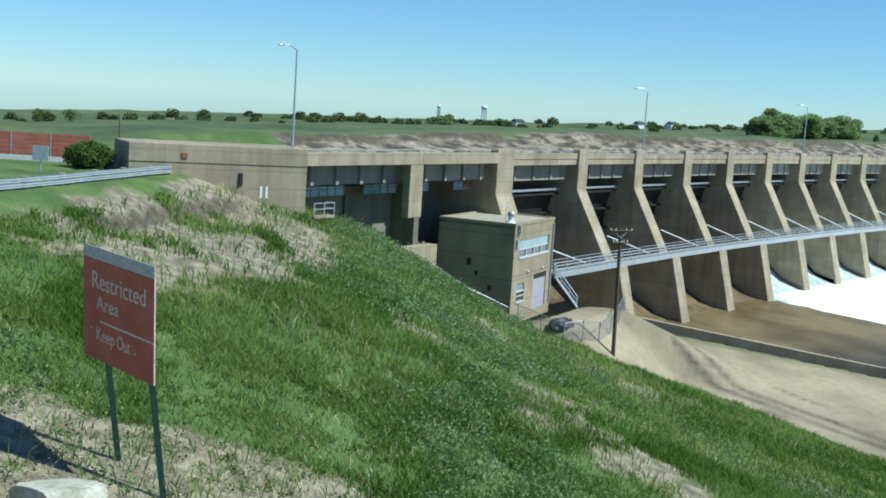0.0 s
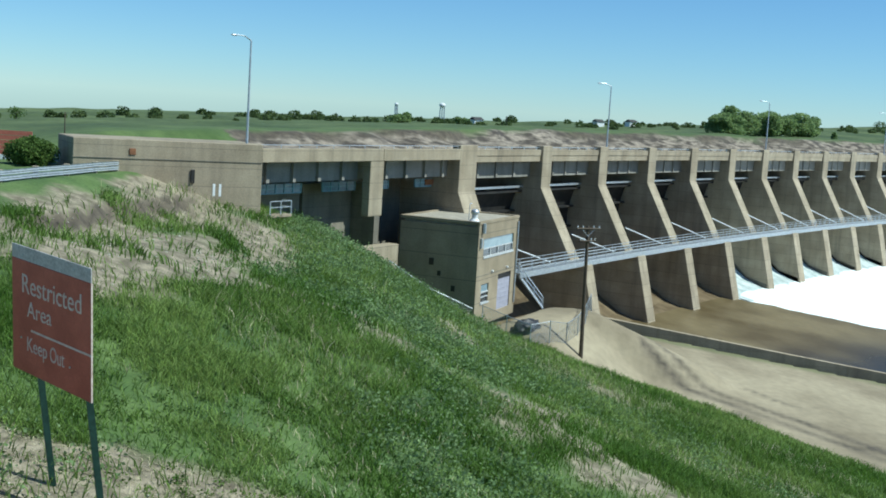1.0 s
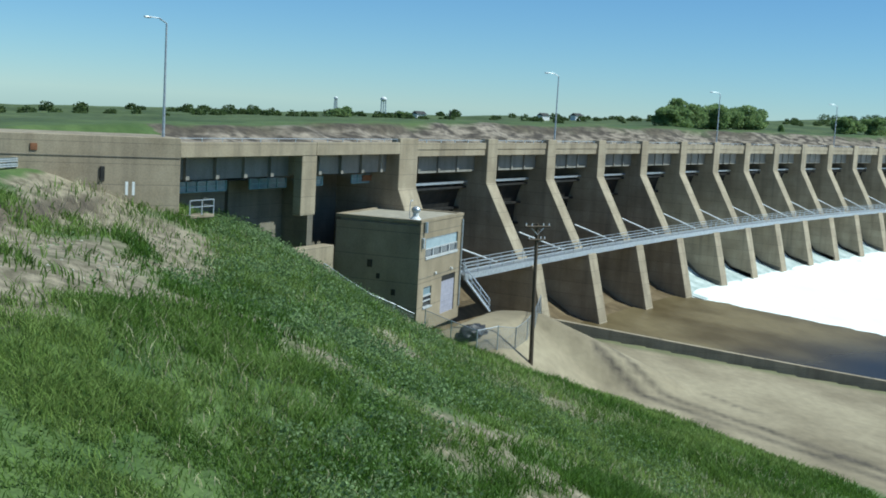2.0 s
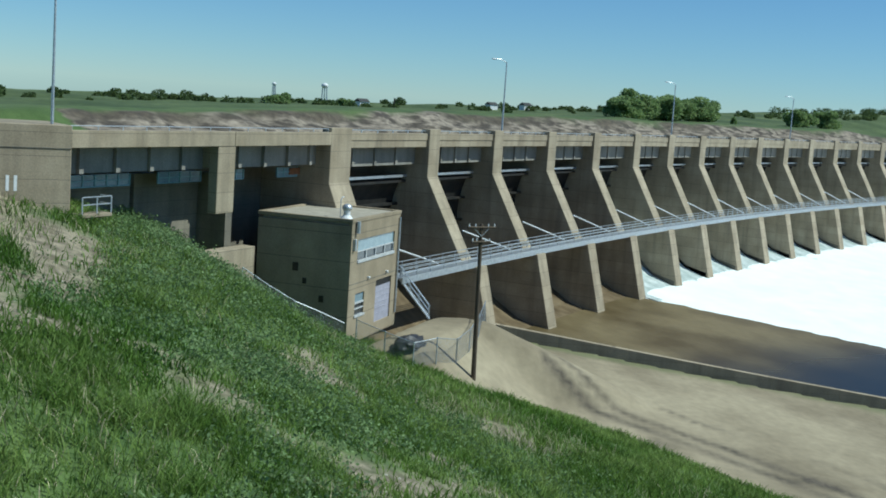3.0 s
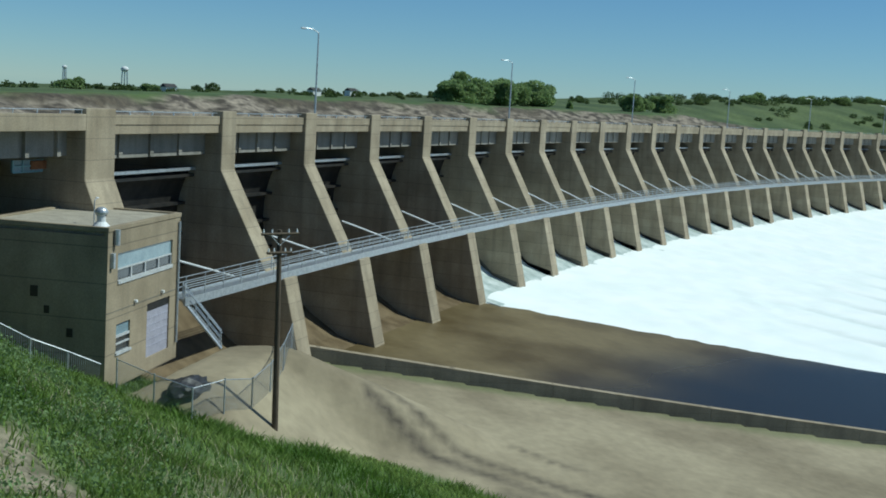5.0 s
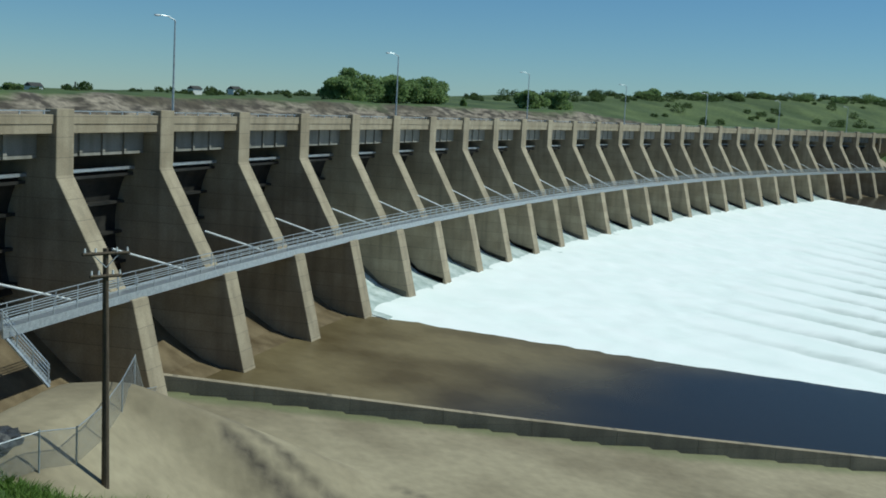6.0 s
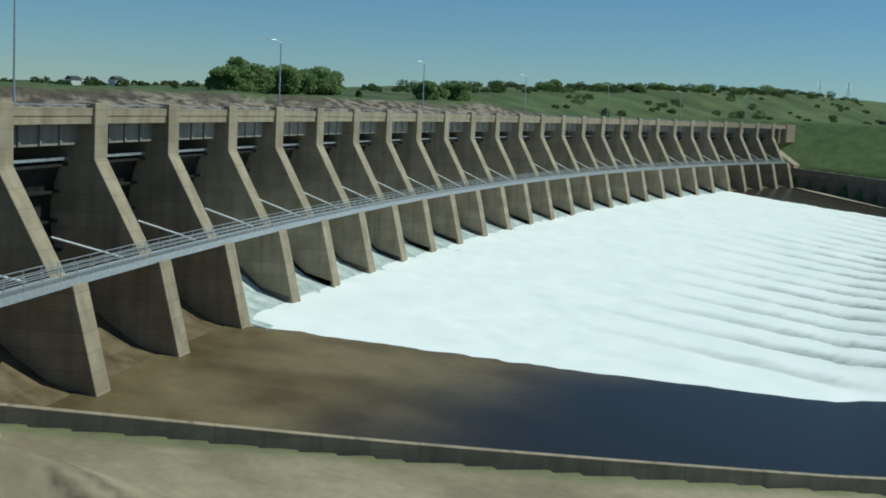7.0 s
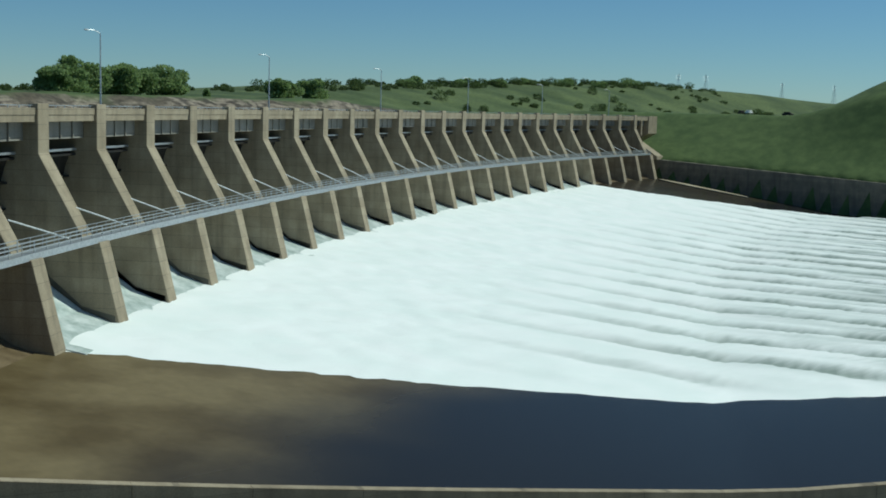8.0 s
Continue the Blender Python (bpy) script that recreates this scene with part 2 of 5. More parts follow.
def rod(bm, a, b, r0, r1=None, n=8):
    a, b = Vector(a), Vector(b)
    q = (b - a).to_track_quat("Z", "Y").to_matrix()
    r1 = r0 if r1 is None else r1
    lo = [bm.verts.new(a + q @ Vector((r0 * math.cos(k * math.tau / n), r0 * math.sin(k * math.tau / n), 0))) for k in range(n)]
    hi = [bm.verts.new(b + q @ Vector((r1 * math.cos(k * math.tau / n), r1 * math.sin(k * math.tau / n), 0))) for k in range(n)]
    for k in range(n):
        bm.faces.new((lo[k], lo[(k + 1) % n], hi[(k + 1) % n], hi[k]))
    bm.faces.new(lo[::-1])
    bm.faces.new(hi)


def rods(*segs, n=8):
    bm = bmesh.new()
    for s in segs:
        rod(bm, *s, n=n)
    return bm


def slab(profile, x0, x1, bevel=0.0):
    """A polygon in (y, z), drawn out along x."""
    bm = bmesh.new()
    a = [bm.verts.new((x0, y, z)) for y, z in profile]
    b = [bm.verts.new((x1, y, z)) for y, z in profile]
    bm.faces.new(a)
    bm.faces.new(b[::-1])
    for k in range(len(a)):
        j = (k + 1) % len(a)
        bm.faces.new((a[k], b[k], b[j], a[j]))
    bmesh.ops.recalc_face_normals(bm, faces=bm.faces)
    if bevel:
        bmesh.ops.bevel(bm, geom=list(bm.edges), offset=bevel, segments=1, affect="EDGES")
    return bm


def sheet(name, xs, ys, zs, mat, smooth_shade=True):
    """A grid mesh from 2D arrays."""
    r, c = xs.shape
    idx = np.arange(r * c).reshape(r, c)
    quads = np.stack([idx[:-1, :-1], idx[:-1, 1:], idx[1:, 1:], idx[1:, :-1]], -1).reshape(-1, 4)
    me = bpy.data.meshes.new(name)
    me.from_pydata(np.stack([xs.ravel(), ys.ravel(), zs.ravel()], 1).tolist(), [], quads.tolist())
    me.materials.append(mat)
    if smooth_shade:
        me.polygons.foreach_set("use_smooth", [True] * len(me.polygons))
    return me


def thing(name, label, category, group="", kind="", at=None):
    ob = tagged(new(name), label, category, group, kind)
    if at is not None:
        ob.matrix_basis = at
    return ob


def fbm(x, y, scale, octaves=4, seed=0.0):
    """Smooth value noise on arrays, about -1 to 1."""
    out, amp, tot = np.zeros_like(x, dtype=float), 1.0, 0.0
    for k in range(octaves):
        u, v = x * scale * 2 ** k + 17.3 * k + seed, y * scale * 2 ** k + 5.1 * k - seed
        iu, iv = np.floor(u), np.floor(v)
        fu, fv = u - iu, v - iv
        fu, fv = fu * fu * (3 - 2 * fu), fv * fv * (3 - 2 * fv)

        def h(a, b):
            w = np.sin(a * 127.1 + b * 311.7) * 43758.5453
            return 2 * (w - np.floor(w)) - 1
        out += amp * ((h(iu, iv) * (1 - fu) + h(iu + 1, iv) * fu) * (1 - fv) + (h(iu, iv + 1) * (1 - fu) + h(iu + 1, iv + 1) * fu) * fv)
        tot += amp
        amp *= 0.5
    return out / tot


# ---- the lie of the land ----
WALL_X, WALL_Y = (30.0, 37.5, 50.5, 64.0, 81.0, 107.0, 121.0, 200.0, 330.0), (121.5, 119.5, 116.5, 113.3, 110.0, 105.5, 102.3, 84.0, 54.0)
TOE_Y, TOE_X = (-60.0, 20.0, 68.0, 77.0, 82.5, 86.5, 91.5, 97.5, 106.0, 116.0), (169.0, 104.0, 64.0, 55.8, 50.0, 46.4, 41.6, 35.0, 25.5, 16.0)
CREST_S, CREST_Z = (-60, 0, 60, 120, 200, 260, 316, 390, 480, 590, 660, 760), (-3.6, -3.2, -1.6, -0.9, 0.6, 2.4, 3.8, 7.6, 11.6, 14.6, 14.0, 9.0)
END_S = 28 * PITCH


def wall_y(x):
    return np.interp(x, WALL_X, WALL_Y)


def dirt_z(x, y):
    k = np.clip(((x - 22.5) * 7 + (y - 91) * 11) / 170, 0, 1)
    ex, ey = x - 22.5 - 7 * k, y - 91 - 11 * k
    pad = -17.7 - 0.75 * np.maximum(0, np.hypot(np.where(ex > 0, ex * 0.6, ex), np.where(ey < 0, ey * 1.8, ey)) - 2.0)
    pad = np.minimum(pad, chute_z(offset(x, y)) + 0.45 + 0.8 * np.maximum(wall_y(x) - y - 1.0, 0))
    return np.maximum(np.maximum(chute_z(offset(x, y)) + 0.45, -34.0), pad) + 0.08 * fbm(x, y, 0.2) + 0.02 * fbm(x, y, 0.9)


def bank_z(x, y):
    """The grassed left bank, from the terrace down to its toe."""
    xe, xt = -12.8 + (np.minimum(y, 80) - 73.5) * 0.31, np.interp(y, TOE_Y, TOE_X)
    toe = np.maximum(chute_z(offset(xt, y)) + 0.45, -34.0)
    u = (x - xe) / (xt - xe)
    w = np.maximum(u, 0)
    w = w + 0.10 * np.sin(np.pi * np.minimum(w, 1)) * smooth(0.2, 0.5, w)
    z = -3.5 + w * (toe + 3.5)
    lip = x - (-14.5 + 0.27 * (y - 50) + 1.2 * fbm(x, y, 0.09, 3, 6.0))
    z = z - 0.75 * (smooth(-0.35, 0.35, lip) - smooth(0.4, 7.0, lip)) * smooth(44, 50, y) * smooth(78, 70, y)
    z = z - 2.3 * smooth(42, 16, y) * smooth(0.0, 0.12, u)
    z = z + 0.30 * fbm(x, y, 0.12) * smooth(-0.05, 0.1, u) + 0.10 * fbm(x, y, 0.6)
    return z, u


BROW_S, BROW_Z = (-20, 20, 60, 110, 160, 210, 260, 300, 330), (-1.4, -1.0, -0.15, 0.15, 0.4, 0.8, 0.7, -0.8, -2.7)


def bluff_d(x, y):
    """Metres past the foot of the eroded bluff."""
    return -offset(x, y) - 29 - 5 * fbm(x, y, 0.03) - 1.6 * fbm(x, y, 0.10, 3, 2.0)


def hill_z(x, y):
    """Upstream bluffs and the far country."""
    o, s = -offset(x, y), along(x, y)
    cut = bluff_d(x, y)
    rise = 0.75 * smooth(0, 3.0, cut) + 0.25 * smooth(3.5, 8.5, cut + 1.5 * fbm(x, y, 0.2, 2, 1.0))
    brow = np.interp(s, BROW_S, BROW_Z)
    crest = np.interp(s, CREST_S, CREST_Z)
    far = smooth(0, 70, cut - 4)
    z = -9 + rise * (9.0 + brow + 0.7 * fbm(x, y, 0.06)) + far * (crest - brow) + 0.5 * far * fbm(x, y, 0.02)
    fall = smooth(108, 300, o)
    return z * (1 - fall) + fall * (-3.0 - 0.05 * o + 6 * smooth(400, 600, s) * (1 - smooth(700, 1500, o)) + 1.0 * fbm(x, y, 0.004))


def right_z(x, y):
    """Grass slope above the far training wall."""
    k, o = along(x, y) - END_S, offset(x, y)
    foot = -16.8 - 0.055 * np.clip(o - 8, 0, 200)
    rise = np.clip((k - 10) / 36, 0, 1)
    return foot + (0.3 - foot) * rise + 17.0 * smooth(36, 80, o) * smooth(20, 76, k) + 0.4 * fbm(x, y, 0.03) * rise


def ground_z(x, y):
    o, s = offset(x, y), along(x, y)
    bank, u = bank_z(x, y)
    left = np.maximum(bank, dirt_z(x, y))
    in_chute = (y > wall_y(x) + 0.3) & (x > 29) & (s < END_S + 9)
    low = np.where(in_chute, chute_z(np.maximum(o, 7.5)) - 2.5, left)
    low = np.where(s > END_S + 9, right_z(x, y), low)
    up = hill_z(x, y)
    up = np.where((s > END_S + 9) & (o > -160), np.maximum(up, right_z(x, y)), up)
    # terrace on the left bank runs upstream past the abutment
    side = (x + 9) * 0.94 + (y - 70) * 0.30
    terr = -3.4 + 0.1 * fbm(x, y, 0.1) + smooth(40, 95, -o) * 0.9 - 0.05 * np.maximum(-o - 98, 0)
    k = smooth(-6, 6, side + smooth(60, 140, -o) * 40)
    up = up * k + terr * (1 - k)
    behind = smooth(-14, -16, o)
    z = low * (1 - behind) + up * behind
    v = (x + 2.7) * -0.34 + (y - 77.4) * 0.94
    z = np.where((v > 2) & (o > -60) & (side < 4) & (x > -40), np.maximum(z, np.minimum(terr, -3.3)), z)
    return z


def lines(dense0, dense1, step, far):
    core = np.arange(dense0, dense1 + step, step)
    grow = np.geomspace(step, far, 34)
    return np.concatenate([(dense0 - np.cumsum(grow))[::-1], core, dense1 + step + np.cumsum(grow)])


def axis(marks, far):
    core = np.concatenate([np.arange(a, b, d) for a, b, d in marks])
    grow = np.geomspace(2.5, far, 34)
    return np.concatenate([(core[0] - np.cumsum(grow))[::-1], core, core[-1] + np.cumsum(grow)])


gx, gy = np.meshgrid(axis(((-60, 66, 0.7), (66, 430, 2.4)), 320), axis(((-30, 130, 0.7), (130, 300, 1.6), (300, 500, 2.4)), 320), indexing="xy")
gz = ground_z(gx, gy)
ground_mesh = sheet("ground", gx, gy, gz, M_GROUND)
go, gs = offset(gx, gy), along(gx, gy)
gb, gu = bank_z(gx, gy)
near = (go > -16) & (gs < END_S)


def mask(name, v):
    ground_mesh.attributes.new(name, "FLOAT", "POINT").data.foreach_set("value", np.clip(v, 0, 1).ravel().astype(np.float32))


steep = np.hypot(*np.gradient(gz)[::1]) / 1.6
mask("dirt", np.where(near & (gy < wall_y(gx) + 2), smooth(0.25, -0.35, gb - dirt_z(gx, gy) + 0.4 * fbm(gx, gy, 0.35)) * (1 - 0.5 * smooth(-2.6, -0.6, gy - wall_y(gx) + 1.2 * fbm(gx, gy, 0.25, 3, 2.0))), 0))
cut = bluff_d(gx, gy)
on_bluff = np.where((go < -17) & (go > -70) & (gs > -4) & (gs < 318), smooth(-3, 0, cut), 0)
mask("bluff", on_bluff * smooth(8.8, 6.4, cut + 1.8 * fbm(gx, gy, 0.15)))
turf_lip = on_bluff * smooth(5.6, 6.4, cut) * smooth(9.2, 7.4, cut) * smooth(-0.2, 0.3, fbm(gx, gy, 0.05, 3, 5.0))
bare = smooth(0.17, 0.45, fbm(gx, gy, 0.07, 4, 3.0) + 0.25 * fbm(gx, gy, 0.7) + 0.13 * smooth(0.24, 0.08, gu) * smooth(30, 46, gy) * smooth(0.0, 0.04, gu)
              + 1.3 * smooth(15, 7, np.hypot((gx + 9.5) * 0.62, (gy - 12) * 1.15)))
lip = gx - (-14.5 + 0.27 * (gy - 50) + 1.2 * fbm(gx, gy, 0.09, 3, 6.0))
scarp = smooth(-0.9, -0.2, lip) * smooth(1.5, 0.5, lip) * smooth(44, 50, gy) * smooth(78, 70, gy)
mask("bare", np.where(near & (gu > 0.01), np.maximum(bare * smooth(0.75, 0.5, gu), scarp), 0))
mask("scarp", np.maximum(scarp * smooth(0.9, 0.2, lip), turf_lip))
tr = gy - wall_y(gx)
td = gx - np.interp(gy, TOE_Y, TOE_X)
wob = 1.6 * fbm(gx, gy, 0.05) + 0.6 * fbm(gx, gy, 0.3, 3, 4.0)
tk = np.exp(-((td - 6.0 + wob) / 1.1) ** 2) + 0.9 * np.exp(-((td - 9.6 + wob) / 0.9) ** 2) + 0.7 * np.exp(-((td - 17 + 2.5 * wob) / 0.7) ** 2) * smooth(-0.1, 0.2, fbm(gx, gy, 0.08, 3, 4.0)) + 0.45 * smooth(0.2, 0.5, fbm(gx, gy, 0.2, 4, 8.0)) * smooth(16, 6, td)
mask("track", np.where(near & (gx > 38) & (gb < dirt_z(gx, gy) + 0.1), tk * (0.8 + 0.7 * fbm(gx, gy, 0.4)), 0))
mask("far", smooth(-20, -60, go) + 0.3 * (gs > END_S))
ground = tagged(new("ground", ground_mesh), "grassed river bank, pale dirt flat and rolling prairie", "ground", kind="structure")

# ---- spillway dam ----
dam = thing("spillway_dam", "long curved concrete spillway dam with sloping piers", "dam", kind="structure")
HALF = 1.22
PIER = [(0.0, Z_TOP), (1.0, Z_TOP), (1.0, -2.5), (15.0, -2.5), (15.0, -28.0), (-O_FOOT - 1.0, -28.0), (-O_FOOT, Z_FOOT - 0.5), (-O_CAT, Z_CAT - 0.55), (1.6 - O_CAT, Z_CAT - 0.5), (1.88 - O_CAT, Z_CAT), (0.0, Z_BEND)]
pier_mesh = mesh_of("pier", slab(PIER, -HALF, HALF, 0.05), M_CONC)
END_PIER = [(0.0, Z_TOP), (1.0, Z_TOP), (1.0, -2.5), (15.0, -2.5), (15.0, -26.0), (3.0, -26.0), (3.0, -11.0), (-1.6, -9.6), (0.0, Z_BEND)]
end_mesh = mesh_of("pier", slab(END_PIER, -HALF, HALF + 1.3, 0.05), M_CONC)
part("pier", end_mesh, None, dam, "wide end pier behind the control building", at=dam_pose(pier_s(0)))
for i in range(1, 29):
    part("pier", pier_mesh, None, dam, at=dam_pose(pier_s(i)))

BAY = PITCH - 2 * HALF
parapet_mesh = mesh_of("parapet", boxes((-0.5, 0.5, 0.3, 0.75, -2.75, -1.35), (-0.5, 0.5, 0.22, 0.30, -2.05, -1.35), bevel=0.012), M_CONC)
deck_mesh = mesh_of("deck_slab", boxes((-0.5, 0.5, 0.75, 10.5, -2.5, -2.05)), M_ROAD)
girder = bmesh.new()
box(girder, -0.5, 0.5, 1.6, 2.2, -4.65, -2.75)
for k in range(1, 4):
    c = -0.5 + k / 4
    box(girder, c - 0.014, c + 0.014, 1.42, 1.6, -4.6, -2.8)
girder_mesh = mesh_of("girder", girder, M_GIRDER)
pipe_mesh = mesh_of("cross_beam", boxes((-0.5, 0.5, 2.4, 2.75, -6.05, -5.8)), M_STEEL)

gate = bmesh.new()
ring = [(6.5 * math.cos(radians(a)) - 2.3, -11.0 + 8.5 * math.sin(radians(a))) for a in range(-28, 41, 6)]
rows_ = [[gate.verts.new((x, y + d, z)) for y, z in ring] for x, d in ((-0.5, 0.0), (0.5, 0.0), (0.5, 0.25), (-0.5, 0.25))]
for r0, r1 in zip(rows_, rows_[1:] + rows_[:1]):
    for k in range(len(ring) - 1):
        gate.faces.new((r0[k], r1[k], r1[k + 1], r0[k + 1]))
gate_mesh = mesh_of("skin_plate", gate, M_GATE)
rib_meshes = [mesh_of("rib", boxes((-0.5, 0.5, y - 0.7, y - 0.002, z - 0.12, z + 0.12)), M_GATE) for y, z in ring[1::3]]
# dark wall added behind the gates to keep upstream light out of the bays
light_block_mesh = mesh_of("head_wall", boxes((-0.5, 0.5, 12.0, 12.6, -14.2, -2.5)), M_WALL)

ogee_prof = [(12.0, -28.0), (12.0, -14.8), (9.0, -14.0), (6.0, -14.5), (3.5, -16.0), (1.0, -18.3), (-1.5, -20.4), (-4.5, -22.2), (-8.0, Z_FOOT - 0.35), (-9.6, Z_FOOT - 0.6), (-9.6, -28.0)]
ogee_mesh = mesh_of("ogee_crest", slab(ogee_prof, -0.5, 0.5), M_OGEE)


def bay_pose(i):
    s0, s1 = pier_s(i), pier_s(i + 1)
    return dam_pose((s0 + s1) / 2) @ Matrix.Diagonal((s1 - s0 - 2 * HALF + 0.1, 1, 1, 1))


for i in range(28):
    m = bay_pose(i)
    part("parapet", parapet_mesh, None, dam, at=m)
    part("deck_slab", deck_mesh, None, dam, at=m)
    part("girder", girder_mesh, None, dam, "grey recessed bridge girder", at=m)
    part("ogee_crest", ogee_mesh, None, dam, "wet brown-stained curved crest", at=m)
    g = thing("spillway_gate", "dark steel curved spillway gate between piers", "gate", "row of spillway gates", at=m)
    part("head_wall", light_block_mesh, None, dam, at=m)
    part("skin_plate", gate_mesh, None, g)
    for rm in rib_meshes:
        part("rib", rm, None, g)
    part("cross_beam", pipe_mesh, None, g, "pale horizontal steel beam")

# ---- service footbridge across the pier noses ----
footbridge = thing("footbridge", "long galvanised steel service footbridge along the piers", "footbridge")
span = boxes((-0.5, 0.5, -6.16, -4.56, Z_CAT - 0.25, Z_CAT - 0.1), (-0.5, 0.5, -6.22, -6.06, Z_CAT - 0.62, Z_CAT - 0.02), (-0.5, 0.5, -4.56, -4.46, Z_CAT - 0.5, Z_CAT - 0.02))
span_mesh = mesh_of("span", span, M_STEEL)
rail = bmesh.new()
for h in (0.35, 0.7, 1.05):
    box(rail, -0.5, 0.5, -6.18, -6.12, Z_CAT + h - 0.03, Z_CAT + h + 0.03)
    box(rail, -0.5, 0.5, -4.60, -4.54, Z_CAT + h - 0.03, Z_CAT + h + 0.03)
for k in range(7):
    c = -0.5 + k / 6
    box(rail, c - 0.002, c + 0.002, -6.18, -6.12, Z_CAT - 0.1, Z_CAT + 1.05)
    box(rail, c - 0.002, c + 0.002, -4.60, -4.54, Z_CAT - 0.1, Z_CAT + 1.05)
rail_mesh = mesh_of("railing", rail, M_STEEL)
brace_mesh = mesh_of("brace", rods(((-6.2, -3.0, Z_CAT + 2.7), (3.2, -4.56, Z_CAT + 0.15), 0.085), n=6), M_WHITEPAINT)
for i in range(28):
    s0, s1 = (pier_s(i) if i >= 1 else -4.6), pier_s(i + 1)
    m = dam_pose((s0 + s1) / 2) @ Matrix.Diagonal((s1 - s0, 1, 1, 1))
    part("span", span_mesh, None, footbridge, at=m)
    part("railing", rail_mesh, None, footbridge, at=m)
    if i not in (13, 20):
        part("brace", brace_mesh, None, footbridge, "pale diagonal stay", at=dam_pose((pier_s(i) + pier_s(i + 1)) / 2))

# ---- chute floor, pool and white water ----
so, ss = np.meshgrid(np.concatenate([np.arange(6.8, 80, 2.0), np.arange(80, 420, 8.0)]), np.linspace(-8, END_S + 6, 150), indexing="ij")
aa = HEAD - ss / RAD
fx, fy = CX - (RAD - so) * np.sin(aa), CY + (RAD - so) * np.cos(aa)
FOAM_O, FOAM_S = (-8, 6, 9, 20, 41, 60, 87, 120, 180, 300, 420), (61, 61, 61.5, 66, 76.5, 88, 106.5, 128, 168, 256, 346)
FOAM_END = 24 * PITCH


def foam_left(o):
    return np.interp(o, FOAM_O, FOAM_S)


chute_mesh = sheet("chute_floor", fx, fy, chute_z(so), M_CHUTE)
deep = np.maximum(smooth(17, 38, so + 7 * fbm(fx, fy, 0.06) - 0.22 * np.minimum(ss - 20, 70)), 0.8 * smooth(330, 350, ss))
chute_mesh.attributes.new("deep", "FLOAT", "POINT").data.foreach_set("value", deep.ravel().astype(np.float32))
chute = tagged(new("chute_floor", chute_mesh), "wet brown concrete spillway chute under shallow dark water", "spillway chute", kind="structure")

fo = np.concatenate([np.arange(7.6, 40, 0.8), np.arange(40, 130, 1.6), np.arange(130, 420, 5.0)])
fv = np.linspace(0, 1, 420)
wo, wv = np.meshgrid(fo, fv, indexing="ij")
left = foam_left(wo) + (1.2 * fbm(wo, wo * 0, 0.15, 4) + 0.5 * fbm(wo, wo * 0 + 9, 0.9, 3))
right = FOAM_END - 1.5 + np.minimum(0.65 * (wo - 7), 52)
ws = left + (right - left) * wv
wa = HEAD - ws / RAD
wx, wy = CX - (RAD - wo) * np.sin(wa), CY + (RAD - wo) * np.cos(wa)
seam = np.abs((ws / PITCH + 0.5) % 1.0 - 0.5) * 2
grown = smooth(32, 85, wo + 10 * fbm(ws, wo, 0.05)) * smooth(0.0, 0.06, wv)
ridge = (smooth(0.0, 0.45, seam) - 0.55) * 1.2 * grown
lumps = 0.22 * fbm(wx, wy, 0.35, 4) + 0.10 * fbm(wx, wy, 1.4, 3)
wz = chute_z(wo) + 0.30 + 0.55 * grown + ridge + lumps * smooth(0.0, 0.02, wv) - 0.28 * smooth(0.012, 0.0, wv)
foam_mesh = sheet("white_water", wx, wy, wz, M_FOAM)
green = grown * (1.0 * smooth(0.42, 0.05, seam + 0.16 * fbm(wx, wy, 0.3)) + 0.95 * smooth(50, 120, wo) * (0.4 + fbm(wo * 0.25, ws * 2.0, 0.25)))
foam_mesh.attributes.new("green", "FLOAT", "POINT").data.foreach_set("value", np.clip(green, 0, 0.92).ravel().astype(np.float32))
white_water = tagged(new("white_water", foam_mesh), "foaming white water rushing down the spillway chute", "water", kind="structure")

# water pouring over the crest of each open bay, and the wet line that it leaves on the piers
pour = [(9.0, -13.0), (6.0, -13.4), (3.5, -14.8), (1.0, -17.1), (-1.5, -19.4), (-4.5, -21.5), (-8.0, Z_FOOT + 0.15), (-10.4, Z_FOOT - 0.3)]
pour_mesh = mesh_of("water_sheet", slab(pour + [(y, z - 0.8) for y, z in pour[::-1]], -0.5, 0.5), M_POUR)
stain = bmesh.new()
lo = [stain.verts.new((-HALF - 0.012, y, z - 0.2)) for y, z in pour[2:7]]
hi = [stain.verts.new((-HALF - 0.012, y, z + 0.55 + 0.25 * math.sin(3.0 * y))) for y, z in pour[2:7]]
for k in range(len(lo) - 1):
    stain.faces.new((lo[k], lo[k + 1], hi[k + 1], hi[k]))
bmesh.ops.solidify(stain, geom=list(stain.faces), thickness=0.008)
stain_mesh = mesh_of("wet_stain", stain, M_WET)
for i in range(4, 24):
    tagged(part("water_sheet", pour_mesh, None, at=bay_pose(i)), "pale green water sheet pouring over a spillway crest", "water", "water over the open bays")
    part("wet_stain", stain_mesh, None, dam, "dark wet line on the pier", at=dam_pose(pier_s(i + 1)))

# ---- more materials ----
M_SIGN = material("faded_red_sign_paint", (0.36, 0.080, 0.05), (0.45, 0.11, 0.07), 0.55, 1.2, fine=0.25)
M_SIGNGREY = material("bare_sign_edge", (0.40, 0.38, 0.37), (0.50, 0.48, 0.46), 0.5, 3.0)
M_SIGNTEXT = material("faded_sign_lettering", (0.55, 0.42, 0.36), (0.66, 0.55, 0.48), 0.6, 4.0)
M_GREENPOST = material("dark_green_steel", (0.012, 0.035, 0.025), (0.02, 0.055, 0.04), 0.45, 4.0, 0.2)
